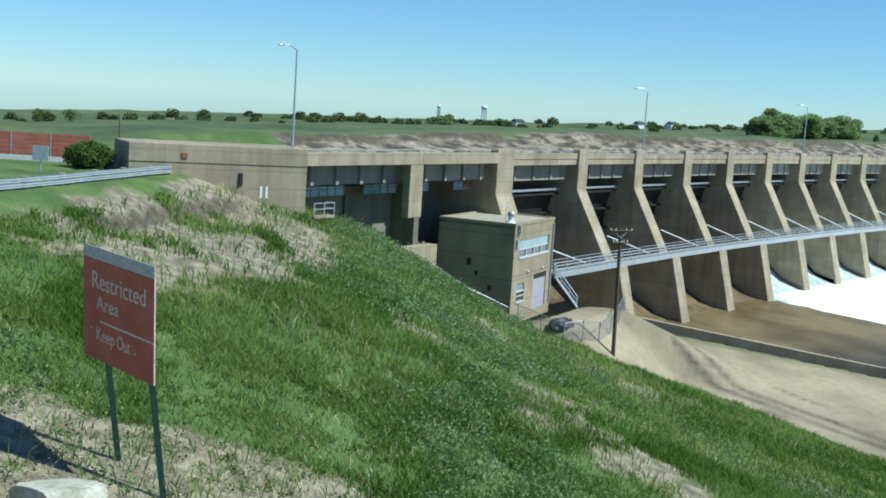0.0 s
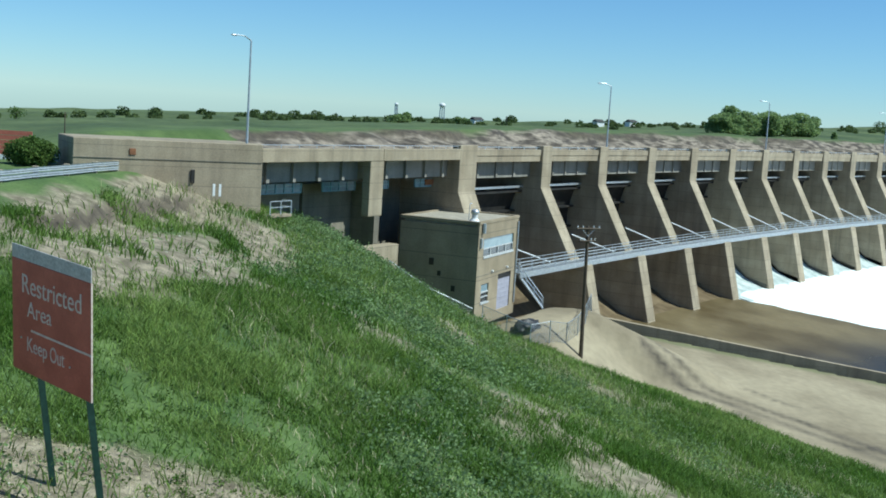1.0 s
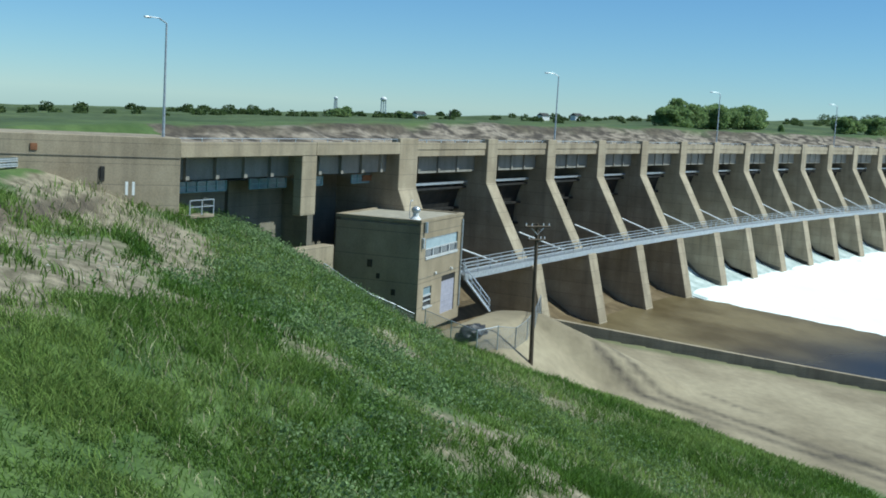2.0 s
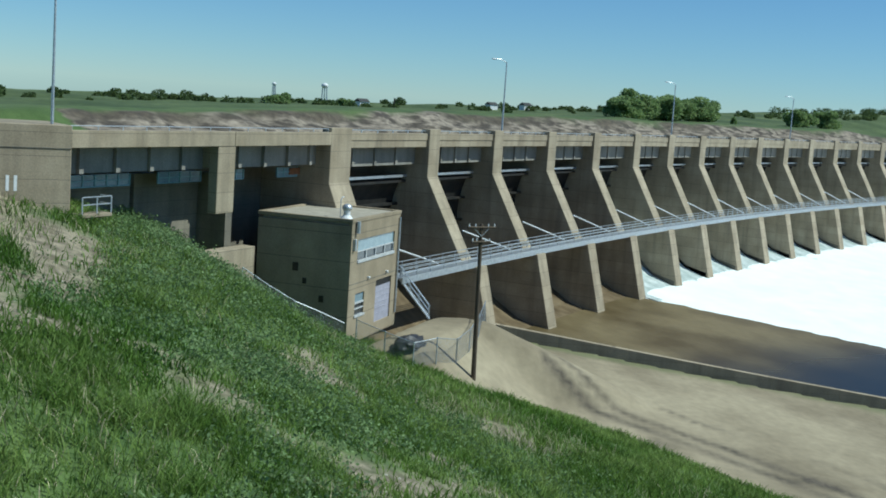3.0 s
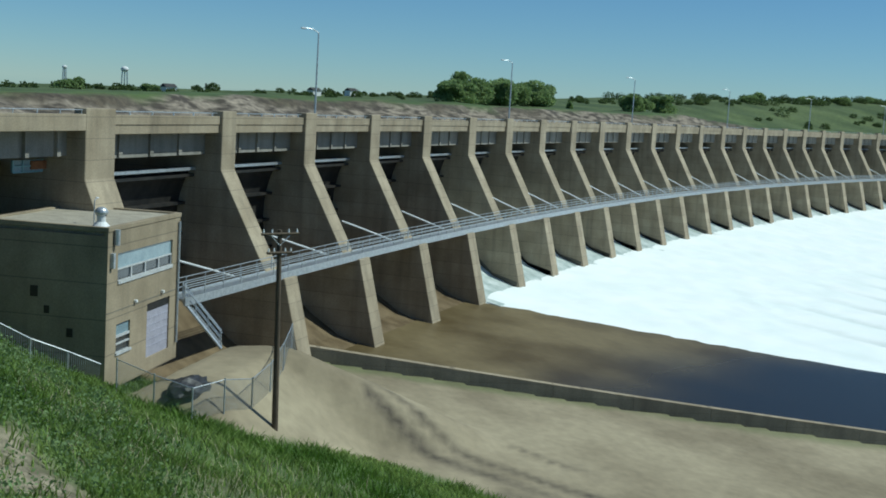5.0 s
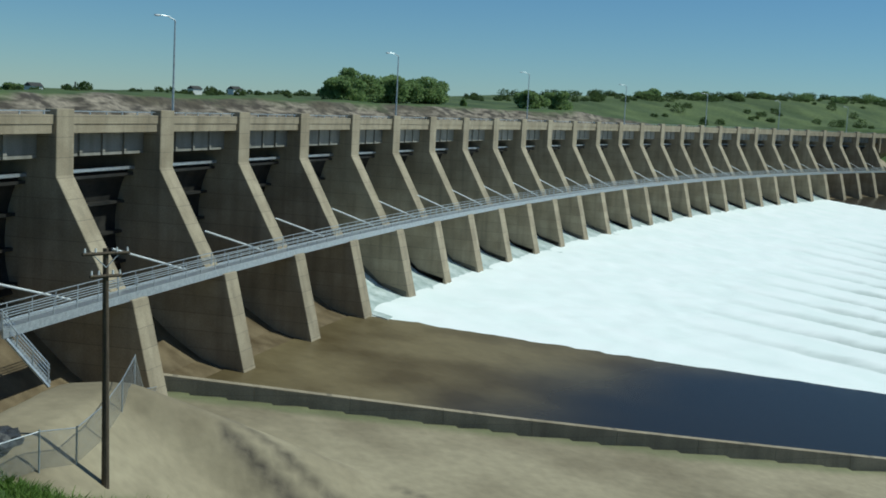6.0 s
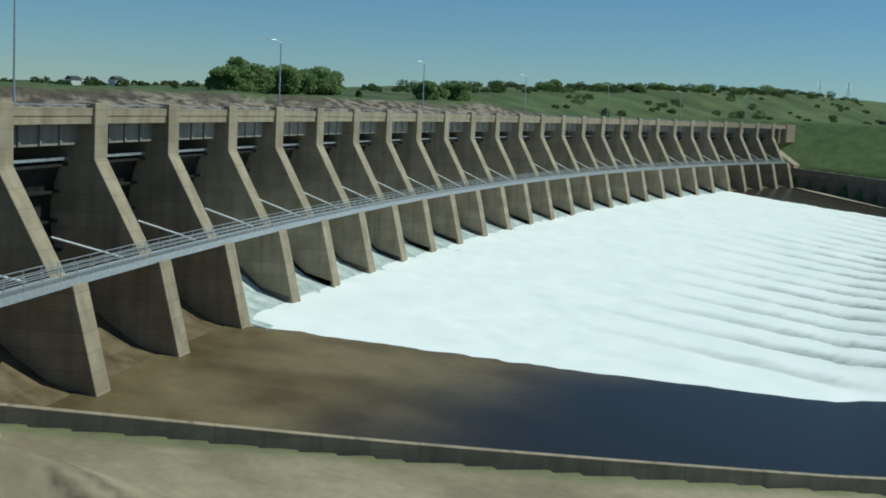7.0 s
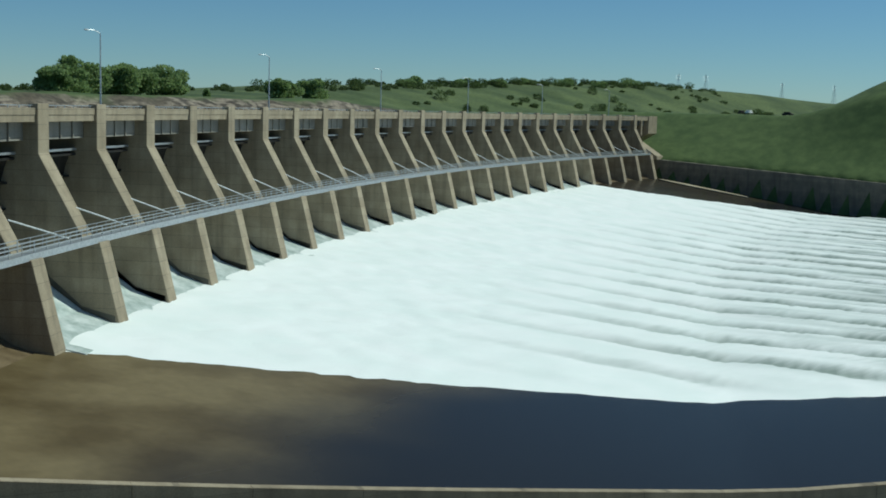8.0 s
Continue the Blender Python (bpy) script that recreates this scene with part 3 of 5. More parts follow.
M_ROCK = material("pale_limestone", (0.36, 0.34, 0.27), (0.52, 0.50, 0.42), 0.9, 1.2, bump=0.6, bump_scale=6.0)
M_BLUEGLASS = material("pale_blue_panel", (0.20, 0.28, 0.32), (0.27, 0.36, 0.40), 0.2, 0.8)
M_DARKGLASS = material("dark_window_glass", (0.03, 0.035, 0.04), (0.06, 0.07, 0.08), 0.08, 0.8)
M_DOOR = material("lilac_grey_door", (0.33, 0.32, 0.38), (0.40, 0.39, 0.45), 0.55, 1.5)
M_FRAME = material("pale_window_frame", (0.45, 0.46, 0.46), (0.55, 0.56, 0.55), 0.5, 2.0)
M_ROOF = material("gravel_roof", (0.32, 0.29, 0.23), (0.42, 0.38, 0.30), 0.95, 1.0, bump=0.3)
M_BUILD = concrete("building_concrete", (0.27, 0.22, 0.145), (0.36, 0.295, 0.20), 2.3, 0.2)
M_TARP = material("black_tarpaulin", (0.02, 0.02, 0.022), (0.04, 0.04, 0.042), 0.5, 2.0, bump=0.8, bump_scale=3.0)
M_ORANGE = material("orange_barrier_mesh", (0.52, 0.14, 0.09), (0.62, 0.20, 0.13), 0.8, 0.8)
M_RUST = material("rusty_steel", (0.16, 0.07, 0.03), (0.25, 0.11, 0.05), 0.8, 2.0)
M_LEAF2 = leafy(material("pale_leaves", (0.085, 0.15, 0.03), (0.15, 0.22, 0.055), 0.75, 0.4, island=0.35))


def frame_at(a, b):
    """Local x from a towards b, y upstream to its left, at height 0."""
    return pose(a[0], a[1], 0, 0, 0, math.degrees(math.atan2(b[1] - a[1], b[0] - a[0])))


# ---- left abutment and its two side bays ----
ABUT = frame_at((-2.7, 77.4), (17.9, 104.5)) @ Matrix.Diagonal((1.504, 1, 1, 1))
WING = frame_at((-17.0, 72.2), (-2.7, 77.4)) @ pose(15.22, 0, 0)
abut = thing("left_abutment", "plain concrete abutment wall with recessed hoist bays", "abutment", kind="structure")
part("wing_wall", slab([(0, -1.0), (0, -20), (6, -20), (6, -1.0)], -15.2, 0.0, 0.05), M_CONC, abut, at=WING)
part("coping", boxes((-15.2, -0.02, -0.06, 0.0, -2.52, -2.46), bevel=0.01), M_WALL, abut, "dark shadow joint", at=WING)
part("parapet", boxes((0.0, 12.35, 0.0, 0.45, -2.45, -1.3), (12.39, 22.6, 0.0, 0.45, -2.45, -1.3), bevel=0.02), M_CONC, abut, at=ABUT)
part("deck_slab", boxes((0, 22.6, 0.45, 9.5, -2.45, -2.0)), M_ROAD, abut, at=ABUT)
gb_ = bmesh.new()
box(gb_, 0.0, 22.4, 1.5, 2.1, -4.3, -2.45)
for x in (1.6, 4.1, 6.6, 9.1, 14.1, 16.6, 19.1, 21.5):
    box(gb_, x - 0.14, x + 0.14, 1.22, 1.5, -4.3, -2.5)
part("girder", gb_, M_GIRDER, abut, "grey recessed bridge girder", at=ABUT)
part("column", boxes((10.95, 12.5, 0.05, 0.9, -7.7, -2.45), (10.95, 12.5, 0.9, 2.4, -4.2, -2.45), bevel=0.04), M_CONC, abut, "pale hanging concrete column", at=ABUT)
# recess walls and soffit: the deck's shade is put into their darker tone
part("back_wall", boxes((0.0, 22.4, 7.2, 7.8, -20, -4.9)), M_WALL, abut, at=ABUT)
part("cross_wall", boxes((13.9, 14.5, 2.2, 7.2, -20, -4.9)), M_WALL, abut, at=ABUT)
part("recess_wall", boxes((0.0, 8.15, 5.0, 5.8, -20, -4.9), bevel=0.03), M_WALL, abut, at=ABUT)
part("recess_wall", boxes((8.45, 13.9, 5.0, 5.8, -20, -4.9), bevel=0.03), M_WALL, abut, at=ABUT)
# pale block built for the sunlit lower part of the recess wall
part("low_wall", boxes((9.0, 14.1, -0.6, 0.6, -20, -10.5), bevel=0.03), M_CONC, abut, "pale block standing for the sunlit foot of the recess wall", at=ABUT)
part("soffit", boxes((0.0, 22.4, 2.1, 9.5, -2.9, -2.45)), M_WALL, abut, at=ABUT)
for x0, x1 in ((2.2, 6.4), (8.6, 12.2), (13.2, 16.2), (19.7, 21.9)):
    w = part("hoist_window", boxes((x0, x1, 3.0, 3.12, -5.45, -4.62)), M_BLUEGLASS, abut, "teal glazed hoist-room strip", at=ABUT)
    bm = bmesh.new()
    n = max(2, round((x1 - x0) / 0.85))
    for k in range(n + 1):
        x = x0 + (x1 - x0) * k / n
        box(bm, x - 0.04, x + 0.04, 2.94, 3.0, -5.45, -4.62)
    box(bm, x0, x1, 2.93, 3.0, -5.08, -5.0)
    box(bm, x0, x1, 2.93, 3.0, -5.5, -5.42)
    part("mullion", bm, M_TEAL, w)
part("orange_beam", boxes((21.0, 22.2, 2.9, 3.2, -5.3, -4.7), bevel=0.03), M_RUST, abut, "rusty orange hoist beam", at=ABUT)
part("balcony", boxes((0.0, 2.0, -1.0, 0.0, -6.95, -6.7), bevel=0.03), M_CONC, abut, at=ABUT)
bm = rods(*[((0.05, -0.95, z), (1.95, -0.95, z), 0.04) for z in (-6.1, -5.6)], *[((x, -0.95, -6.7), (x, -0.95, -5.6), 0.04) for x in (0.05, 1.0, 1.95)], *[((1.95, -0.95, z), (1.95, 0, z), 0.04) for z in (-6.1, -5.6)])
part("railing", bm, M_STEEL, abut, at=ABUT)
part("wall_fitting", boxes((-10.9, -10.4, -0.08, 0.0, -2.2, -1.7), bevel=0.02), M_RUST, abut, "small rust-brown plate", at=WING)
part("wall_fitting", boxes((-6.0, -5.65, -0.15, 0.0, -4.3, -3.2), bevel=0.05), M_GATE, abut, "dark oval vent", at=WING)
for x in (-4.0, -3.5):
    part("paint_mark", boxes((x - 0.1, x + 0.1, -0.012, 0.0, -5.3, -4.3)), M_WHITEPAINT, abut, "white painted mark", at=WING)
rl = bmesh.new()
for x in np.arange(0.2, 22.6, 1.7):
    rod(rl, (x, 0.3, -1.35), (x, 0.3, -1.02), 0.03, n=6)
rod(rl, (0.1, 0.3, -1.02), (22.6, 0.3, -1.02), 0.035, n=6)
part("railing", rl, M_STEEL, abut, "thin pale pipe rail on the parapet", at=ABUT)

# road railing along the whole dam
edge_rail = bmesh.new()
box(edge_rail, -0.5, 0.5, 0.5, 0.57, -1.13, -1.06)
for k in range(6):
    c = -0.45 + 0.9 * k / 5
    box(edge_rail, c - 0.004, c + 0.004, 0.5, 0.57, -1.35, -1.06)
edge_rail_mesh = mesh_of("railing", edge_rail, M_STEEL)
for i in range(28):
    part("railing", edge_rail_mesh, None, dam, "thin steel rail on the parapet", at=bay_pose(i))

# ---- right abutment ----
RAB = dam_pose(END_S)
rab = thing("right_abutment", "pale concrete abutment at the far end of the dam", "abutment", kind="structure")
part("parapet", boxes((1.2, 13.0, 0.3, 0.75, -2.75, -1.35)), M_CONC, rab, at=RAB)
part("deck_slab", boxes((1.2, 13.0, 0.75, 10.5, -2.5, -2.05)), M_ROAD, rab, at=RAB)
part("girder", boxes((1.2, 12.0, 1.6, 2.2, -4.65, -2.75)), M_GIRDER, rab, at=RAB)
part("column", boxes((6.2, 7.2, 0.3, 1.1, -8.0, -2.75)), M_CONC, rab, at=RAB)
part("back_wall", boxes((1.2, 13.0, 7.0, 7.6, -22, -2.5)), M_WALL, rab, at=RAB)
part("wing_wall", slab([(0, -1.2), (0, -7.5), (8, -12.0), (8, -1.2)], 12.6, 21.0, 0.05), M_CONC, rab, at=RAB)
part("apron_slab", slab([(-6, -15.3), (-6, -16.5), (7, -16.5), (7, -8.5), (4, -9.0)], 6.5, 12.4, 0.05), M_CONC, rab, "sloping pale concrete slab", at=RAB)

# ---- training walls ----
wall_l = thing("training_wall_left", "low concrete wall between the dirt flat and the chute", "wall", kind="structure")


def wall_run(pts, top, foot, th, mat, parent, name, label=""):
    """One straight panel of wall between each two plan points."""
    for (xa, ya), (xb, yb) in zip(pts, pts[1:]):
        n = Vector((-(yb - ya), xb - xa, 0)).normalized() * th
        bm = bmesh.new()
        v = []
        for x, y in ((xa, ya), (xb, yb)):
            for q in (0, 1):
                for z in (foot(x, y), top(x, y)):
                    v.append(bm.verts.new((x + n.x * q, y + n.y * q, z)))
        for q in ((0, 1, 3, 2), (4, 6, 7, 5), (0, 4, 5, 1), (2, 3, 7, 6), (1, 5, 7, 3), (0, 2, 6, 4)):
            bm.faces.new([v[i] for i in q])
        bmesh.ops.recalc_face_normals(bm, faces=bm.faces)
        bmesh.ops.bevel(bm, geom=list(bm.edges), offset=0.03, segments=1, affect="EDGES")
        part(name, bm, mat, parent, label)


def chz(x, y):
    return float(chute_z(offset(x, y)))


xs = [37.5 + 7.5 * k for k in range(36)]
run = [(x, float(wall_y(x))) for x in xs]
run = [(a[0] + (b[0] - a[0]) * 0.001, a[1]) for a, b in zip(run, run[1:] + run[-1:])]
wall_run(run, lambda x, y: chz(x, y) + 1.6, lambda x, y: chz(x, y) - 2.0, 0.7, M_WALL, wall_l, "wall_panel")
wall_run(run, lambda x, y: chz(x, y) + 1.64, lambda x, y: chz(x, y) + 1.5, 0.74, M_CONC, wall_l, "coping", "pale worn coping")
wall_r = thing("training_wall_right", "tall dark concrete training wall below the far grass slope", "wall", kind="structure")
rp = []
for o in range(4, 320, 16):
    m = dam_pose(END_S + 8.5)
    p = m @ Vector((0, -o, 0))
    rp.append((p.x, p.y))
wall_run(rp, lambda x, y: -16.6 - 0.055 * (float(offset(x, y)) - 8), lambda x, y: chz(x, y) - 2, 4.5, M_WALL, wall_r, "wall_panel")
silt = bmesh.new()
m = dam_pose(END_S - 1)
ring = []
for k in range(28):
    a = k / 28 * math.tau
    p = m @ Vector((2.0 * math.cos(a) * (1 + 0.2 * math.sin(3 * a)), -26 + 16 * math.sin(a), 0))
    ring.append(silt.verts.new((p.x, p.y, chz(p.x, p.y) + 0.1)))
top = silt.faces.new(ring)
bmesh.ops.recalc_face_normals(silt, faces=silt.faces)
ext = bmesh.ops.extrude_face_region(silt, geom=[top])
bmesh.ops.translate(silt, verts=[v for v in ext["geom"] if isinstance(v, bmesh.types.BMVert)], vec=(0, 0, 0.35))
tagged(part("silt_bar", silt, M_DIRT), "pale silt bar at the foot of the training wall", "silt", kind="structure")

# ---- control building ----
BL, BR = (18.3, 93.0), (24.2, 103.2)
BF = frame_at(BL, BR)
W, DEP, ZT, ZB = 11.8, 8.4, -7.9, -18.4
HB = ZT + 17.6
control = thing("control_building", "two-storey beige concrete control building with flat roof", "building")


def fz(q):
    """Height at a fraction of the facade from the top."""
    return ZT - q * HB


body = bmesh.new()
box(body, 0, W, 0.25, DEP, ZB, ZT - 0.55)
part("body", body, M_BUILD, control, at=BF)
# front wall with true openings
wx0, wx1, lx0, lx1, dx0, dx1 = 0.13 * W, 0.89 * W, 0.13 * W, 0.31 * W, 0.54 * W, 0.87 * W
for q in ((0, W, 0, 0.25, fz(0.185), ZT - 0.3), (0, wx0, 0, 0.25, fz(0.385), fz(0.185)), (wx1, W, 0, 0.25, fz(0.385), fz(0.185)),
          (0, W, 0, 0.25, fz(0.595), fz(0.385)), (0, lx0, 0, 0.25, ZB, fz(0.595)), (lx0, lx1, 0, 0.25, fz(0.655), fz(0.595)), (lx0, lx1, 0, 0.25, ZB, fz(0.85)),
          (lx1, dx0, 0, 0.25, ZB, fz(0.595)), (dx1, W, 0, 0.25, ZB, fz(0.595)), (dx0, dx1, 0, 0.25, ZB, fz(0.98))):
    part("front_wall", boxes(q), M_BUILD, control, "sunlit beige front wall", at=BF)
part("roof_edge", boxes((-0.06, W + 0.06, -0.06, 0.3, ZT - 0.3, ZT), (-0.06, W + 0.06, DEP - 0.3, DEP + 0.06, ZT - 0.3, ZT), (-0.06, 0.3, 0.3, DEP - 0.3, ZT - 0.3, ZT), (W - 0.3, W + 0.06, 0.3, DEP - 0.3, ZT - 0.3, ZT), bevel=0.02), M_BUILD, control, at=BF)
part("roof", boxes((0.3, W - 0.3, 0.3, DEP - 0.3, ZT - 0.55, ZT - 0.12)), M_ROOF, control, "pale gravel roof", at=BF)
part("joint", boxes((0, W, -0.02, 0.0, fz(0.565), fz(0.558))), M_WALL, control, at=BF)
win = part("window", boxes((wx0, wx1, 0.12, 0.2, fz(0.29), fz(0.185))), M_BLUEGLASS, control, "wide window with pale blue upper panel", at=BF)
for k in range(4):
    x0, x1 = wx0 + (wx1 - wx0) * k / 4, wx0 + (wx1 - wx0) * (k + 1) / 4
    part("pane", boxes((x0 + 0.08, x1 - 0.08, 0.14, 0.17, fz(0.36), fz(0.295))), M_DARKGLASS, win)
fr = bmesh.new()
for k in range(5):
    x = wx0 + (wx1 - wx0) * k / 4
    box(fr, x - 0.09, x + 0.09, 0.06, 0.2, fz(0.37), fz(0.29))
box(fr, wx0, wx1, 0.05, 0.2, fz(0.295), fz(0.285))
box(fr, wx0, wx1, -0.08, 0.2, fz(0.388), fz(0.365))
part("frame", fr, M_FRAME, win)
lw = part("window", boxes((lx0, lx1, 0.12, 0.2, fz(0.735), fz(0.655))), M_BLUEGLASS, control, "narrow ground-floor window", at=BF)
part("pane", boxes((lx0, lx1, 0.12, 0.18, fz(0.84), fz(0.745))), M_DARKGLASS, lw)
part("frame", boxes((lx0 - 0.05, lx1 + 0.05, 0.02, 0.2, fz(0.748), fz(0.732)), (lx0 - 0.05, lx1 + 0.05, 0.02, 0.2, fz(0.795), fz(0.785)), (lx0 - 0.1, lx1 + 0.1, -0.1, 0.2, fz(0.862), fz(0.845))), M_FRAME, lw)
dr = part("door", boxes((dx0, dx1, 0.10, 0.2, fz(0.98), fz(0.655))), M_DOOR, control, "lilac-grey ribbed roll-up door", at=BF)
for k in range(1, 6):
    part("slat", boxes((dx0, dx1, 0.07, 0.1, fz(0.66 + 0.05 * k), fz(0.655 + 0.05 * k))), M_DOOR, dr)
part("transom", boxes((dx0, dx1, 0.1, 0.2, fz(0.655), fz(0.595))), M_GATE, dr, "dark transom")
for q in (0.36, 0.74):
    part("wall_lamp", boxes((q * W - 0.12, q * W + 0.12, -0.22, 0.0, fz(0.55), fz(0.53)), bevel=0.03), M_WHITEPAINT, control, at=BF)
part("downpipe", rods(((W - 0.35, -0.12, ZT - 0.6), (W - 0.35, -0.12, ZB + 1.2), 0.09)), M_STEEL, control, at=BF)
part("vent_pipe", rods(((0.9, -0.2, ZT - 0.2), (0.9, -0.2, fz(0.12)), 0.2)), M_STEEL, control, at=BF)
part("meter_box", boxes((0.35, 0.65, -0.25, 0.0, fz(0.27), fz(0.17)), bevel=0.02), M_STEEL, control, at=BF)
for y0, z0, s_ in ((4.6, -12.6, 0.5), (2.2, -15.0, 0.4), (3.8, -13.6, 0.35)):
    part("louvre", boxes((-0.04, 0.0, y0, y0 + s_, z0, z0 + s_ * 1.4)), M_GATE, control, "small dark wall louvre", at=BF)
vent = thing("roof_vent", "white round turbine vent on the building roof", "vent", at=BF @ pose(0.9, 0.9, ZT - 0.12))
part("stack", rods(((0, 0, 0), (0, 0, 0.35), 0.62, 0.3), ((0, 0, 0.35), (0, 0, 0.7), 0.28, 0.28), n=14), M_WHITEPAINT, vent)
dome = bmesh.new()
bmesh.ops.create_uvsphere(dome, u_segments=14, v_segments=8, radius=0.42, matrix=pose(0, 0, 0.95) @ Matrix.Diagonal((1, 1, 0.8, 1)))
part("cowl", dome, M_STEEL, vent, "shiny ribbed cowl")
mast = thing("roof_mast", "thin steel mast lamp on the building roof", "mast", at=BF @ pose(2.2, 2.0, ZT - 0.12))
part("pole", rods(((0, 0, 0), (0, 0, 1.5), 0.04), ((0, 0, 1.5), (0.3, 0, 1.65), 0.03)), M_STEEL, mast)
part("lamp_head", boxes((0.25, 0.5, -0.08, 0.08, 1.6, 1.7), bevel=0.03), M_WHITEPAINT, mast)

# ---- stairs from the footbridge to the pad ----
stairs = thing("steel_stairs", "galvanised steel stairs from the footbridge to the pad", "stairs")
sa, sb = Vector((24.7, 104.4, Z_CAT - 0.1)), Vector((27.6, 104.0, -17.7))
run_ = Vector((sb.x - sa.x, sb.y - sa.y, 0))
side_ = Vector((-run_.y, run_.x, 0)).normalized() * 0.55
for k in range(22):
    p = sa.lerp(sb, (k + 0.5) / 22)
    d = run_.normalized() * 0.13
    bm = bmesh.new()
    q = [p - side_ - d, p + side_ - d, p + side_ + d, p - side_ + d]
    lo_ = [bm.verts.new(v - Vector((0, 0, 0.05))) for v in q]
    hi_ = [bm.verts.new(v) for v in q]
    bm.faces.new(hi_)
    bm.faces.new(lo_[::-1])
    for j in range(4):
        bm.faces.new((lo_[j], lo_[(j + 1) % 4], hi_[(j + 1) % 4], hi_[j]))
    part("tread", bm, M_STEEL, stairs)
for sgn in (-1, 1):
    a, b = sa + side_ * sgn, sb + side_ * sgn
    part("stringer", rods((a - Vector((0, 0, 0.15)), b - Vector((0, 0, 0.15)), 0.13), n=6), M_STEEL, stairs)
    up_ = Vector((0, 0, 1.0))
    part("handrail", rods((a + up_, b + up_, 0.05), (a + up_ * 0.5, b + up_ * 0.5, 0.04), *[(a.lerp(b, t), a.lerp(b, t) + up_, 0.045) for t in (0.02, 0.34, 0.66, 0.98)]), M_STEEL, stairs)

# ---- chain-link fence round the pad ----
def gz_at(x, y):
    return float(ground_z(np.array([[x]]), np.array([[y]]))[0, 0])


fence = thing("chain_link_fence", "galvanised chain-link fence round the concrete pad", "fence")
fp = [(18.9, 91.6), (20.9, 89.4), (23.0, 88.0), (25.2, 89.4), (27.4, 91.6), (29.4, 95.2), (31.2, 99.2), (32.8, 103.6), (34.4, 108.4), (36.4, 113.6)]
for (xa, ya), (xb, yb) in zip(fp, fp[1:]):
    za, zb = gz_at(xa, ya), gz_at(xb, yb)
    a, b = Vector((xa, ya, za)), Vector((xb, yb, zb))
    up_ = Vector((0, 0, 2.0))
    part("post", rods((a - up_ * 0.1, a + up_ * 1.05, 0.05)), M_STEEL, fence)
    part("top_rail", rods((a + up_, b + up_, 0.03), n=6), M_STEEL, fence)
    wire = bmesh.new()
    L, n = (b - a).length, 18
    for k in range(-n, n):
        for sg in (1, -1):
            t0, t1 = k / n, k / n + 2.0 / L
            z0, z1 = 0.0, 2.0
            if t0 < 0:
                z0, t0 = z0 + (0 - t0) * L, 0
            if t1 > 1:
                z1, t1 = z1 - (t1 - 1) * L, 1
            if t1 <= t0:
                continue
            if sg < 0:
                z0, z1 = 2.0 - z0, 2.0 - z1
            rod(wire, a.lerp(b, t0) + Vector((0, 0, z0)), a.lerp(b, t1) + Vector((0, 0, z1)), 0.007, n=3)
    part("wire_mesh", wire, M_STEEL, fence)
low_fence = thing("pipe_fence", "grey pipe fence with concrete kerb at the slope edge", "fence")
lf = [(9.4, 89.6), (11.6, 90.6), (13.8, 91.4), (16.0, 91.9), (18.0, 92.3)]
for (xa, ya), (xb, yb) in zip(lf, lf[1:]):
    a, b = Vector((xa, ya, gz_at(xa, ya))), Vector((xb, yb, gz_at(xb, yb)))
    up_ = Vector((0, 0, 1.3))
    part("post", rods((a - up_ * 0.2, a + up_, 0.05)), M_STEEL, low_fence)
    part("top_rail", rods((a + up_, b + up_, 0.045), n=6), M_STEEL, low_fence)
    part("mesh_panel", rods(*[(a.lerp(b, t), a.lerp(b, t) + up_, 0.012) for t in np.linspace(0.05, 0.95, 16)], n=4), M_STEEL, low_fence)

# dark covered heap on the pad
heap = bmesh.new()
bmesh.ops.create_icosphere(heap, subdivisions=3, radius=1.0)
for v in heap.verts:
    k = 1 + 0.25 * noise.noise(v.co * 2.1) + 0.12 * noise.noise(v.co * 5)
    v.co = Vector((v.co.x * 1.9 * k, v.co.y * 1.0 * k, max(v.co.z, -0.25) * 0.75 * k))
tagged(part("tarpaulin", heap, M_TARP, at=pose(23.2, 90.6, gz_at(23.2, 90.6) + 0.12, 0, 0, 50)), "crumpled black tarpaulin lying on the pad", "tarpaulin")

# ---- timber utility pole ----
PX, PY = 28.9, 91.2
pz0 = gz_at(PX, PY)
pole = thing("utility_pole", "weathered timber utility pole with crossarms at the bank toe", "utility pole", at=pose(PX, PY, pz0))
TOPV = Vector((-0.25, 0.0, -7.6 - pz0))
part("shaft", rods(((0, 0, -0.8), TOPV, 0.22, 0.15), n=12), M_WOOD, pole)
ax_ = Vector((0.95, 0.3, 0)).normalized()
for z, half in ((-0.25, 1.35), (-1.45, 0.9)):
    c = TOPV + Vector((0, -0.2, z))
    arm = part("crossarm", rods((c - ax_ * half, c + ax_ * half, 0.1), n=6), M_WOOD, pole)
    for q in (-half * 0.9, -half * 0.45, half * 0.45, half * 0.9):
        part("insulator", rods((c + ax_ * q, c + ax_ * q + Vector((0, 0, 0.3)), 0.07, 0.045), n=6), M_WHITEPAINT, arm)
part("brace", rods((TOPV + Vector((0, -0.2, -1.0)), TOPV + Vector((0, -0.2, -0.25)) + ax_ * 0.8, 0.03), (TOPV + Vector((0, -0.2, -1.0)), TOPV + Vector((0, -0.2, -0.25)) - ax_ * 0.8, 0.03), n=5), M_STEEL, pole)

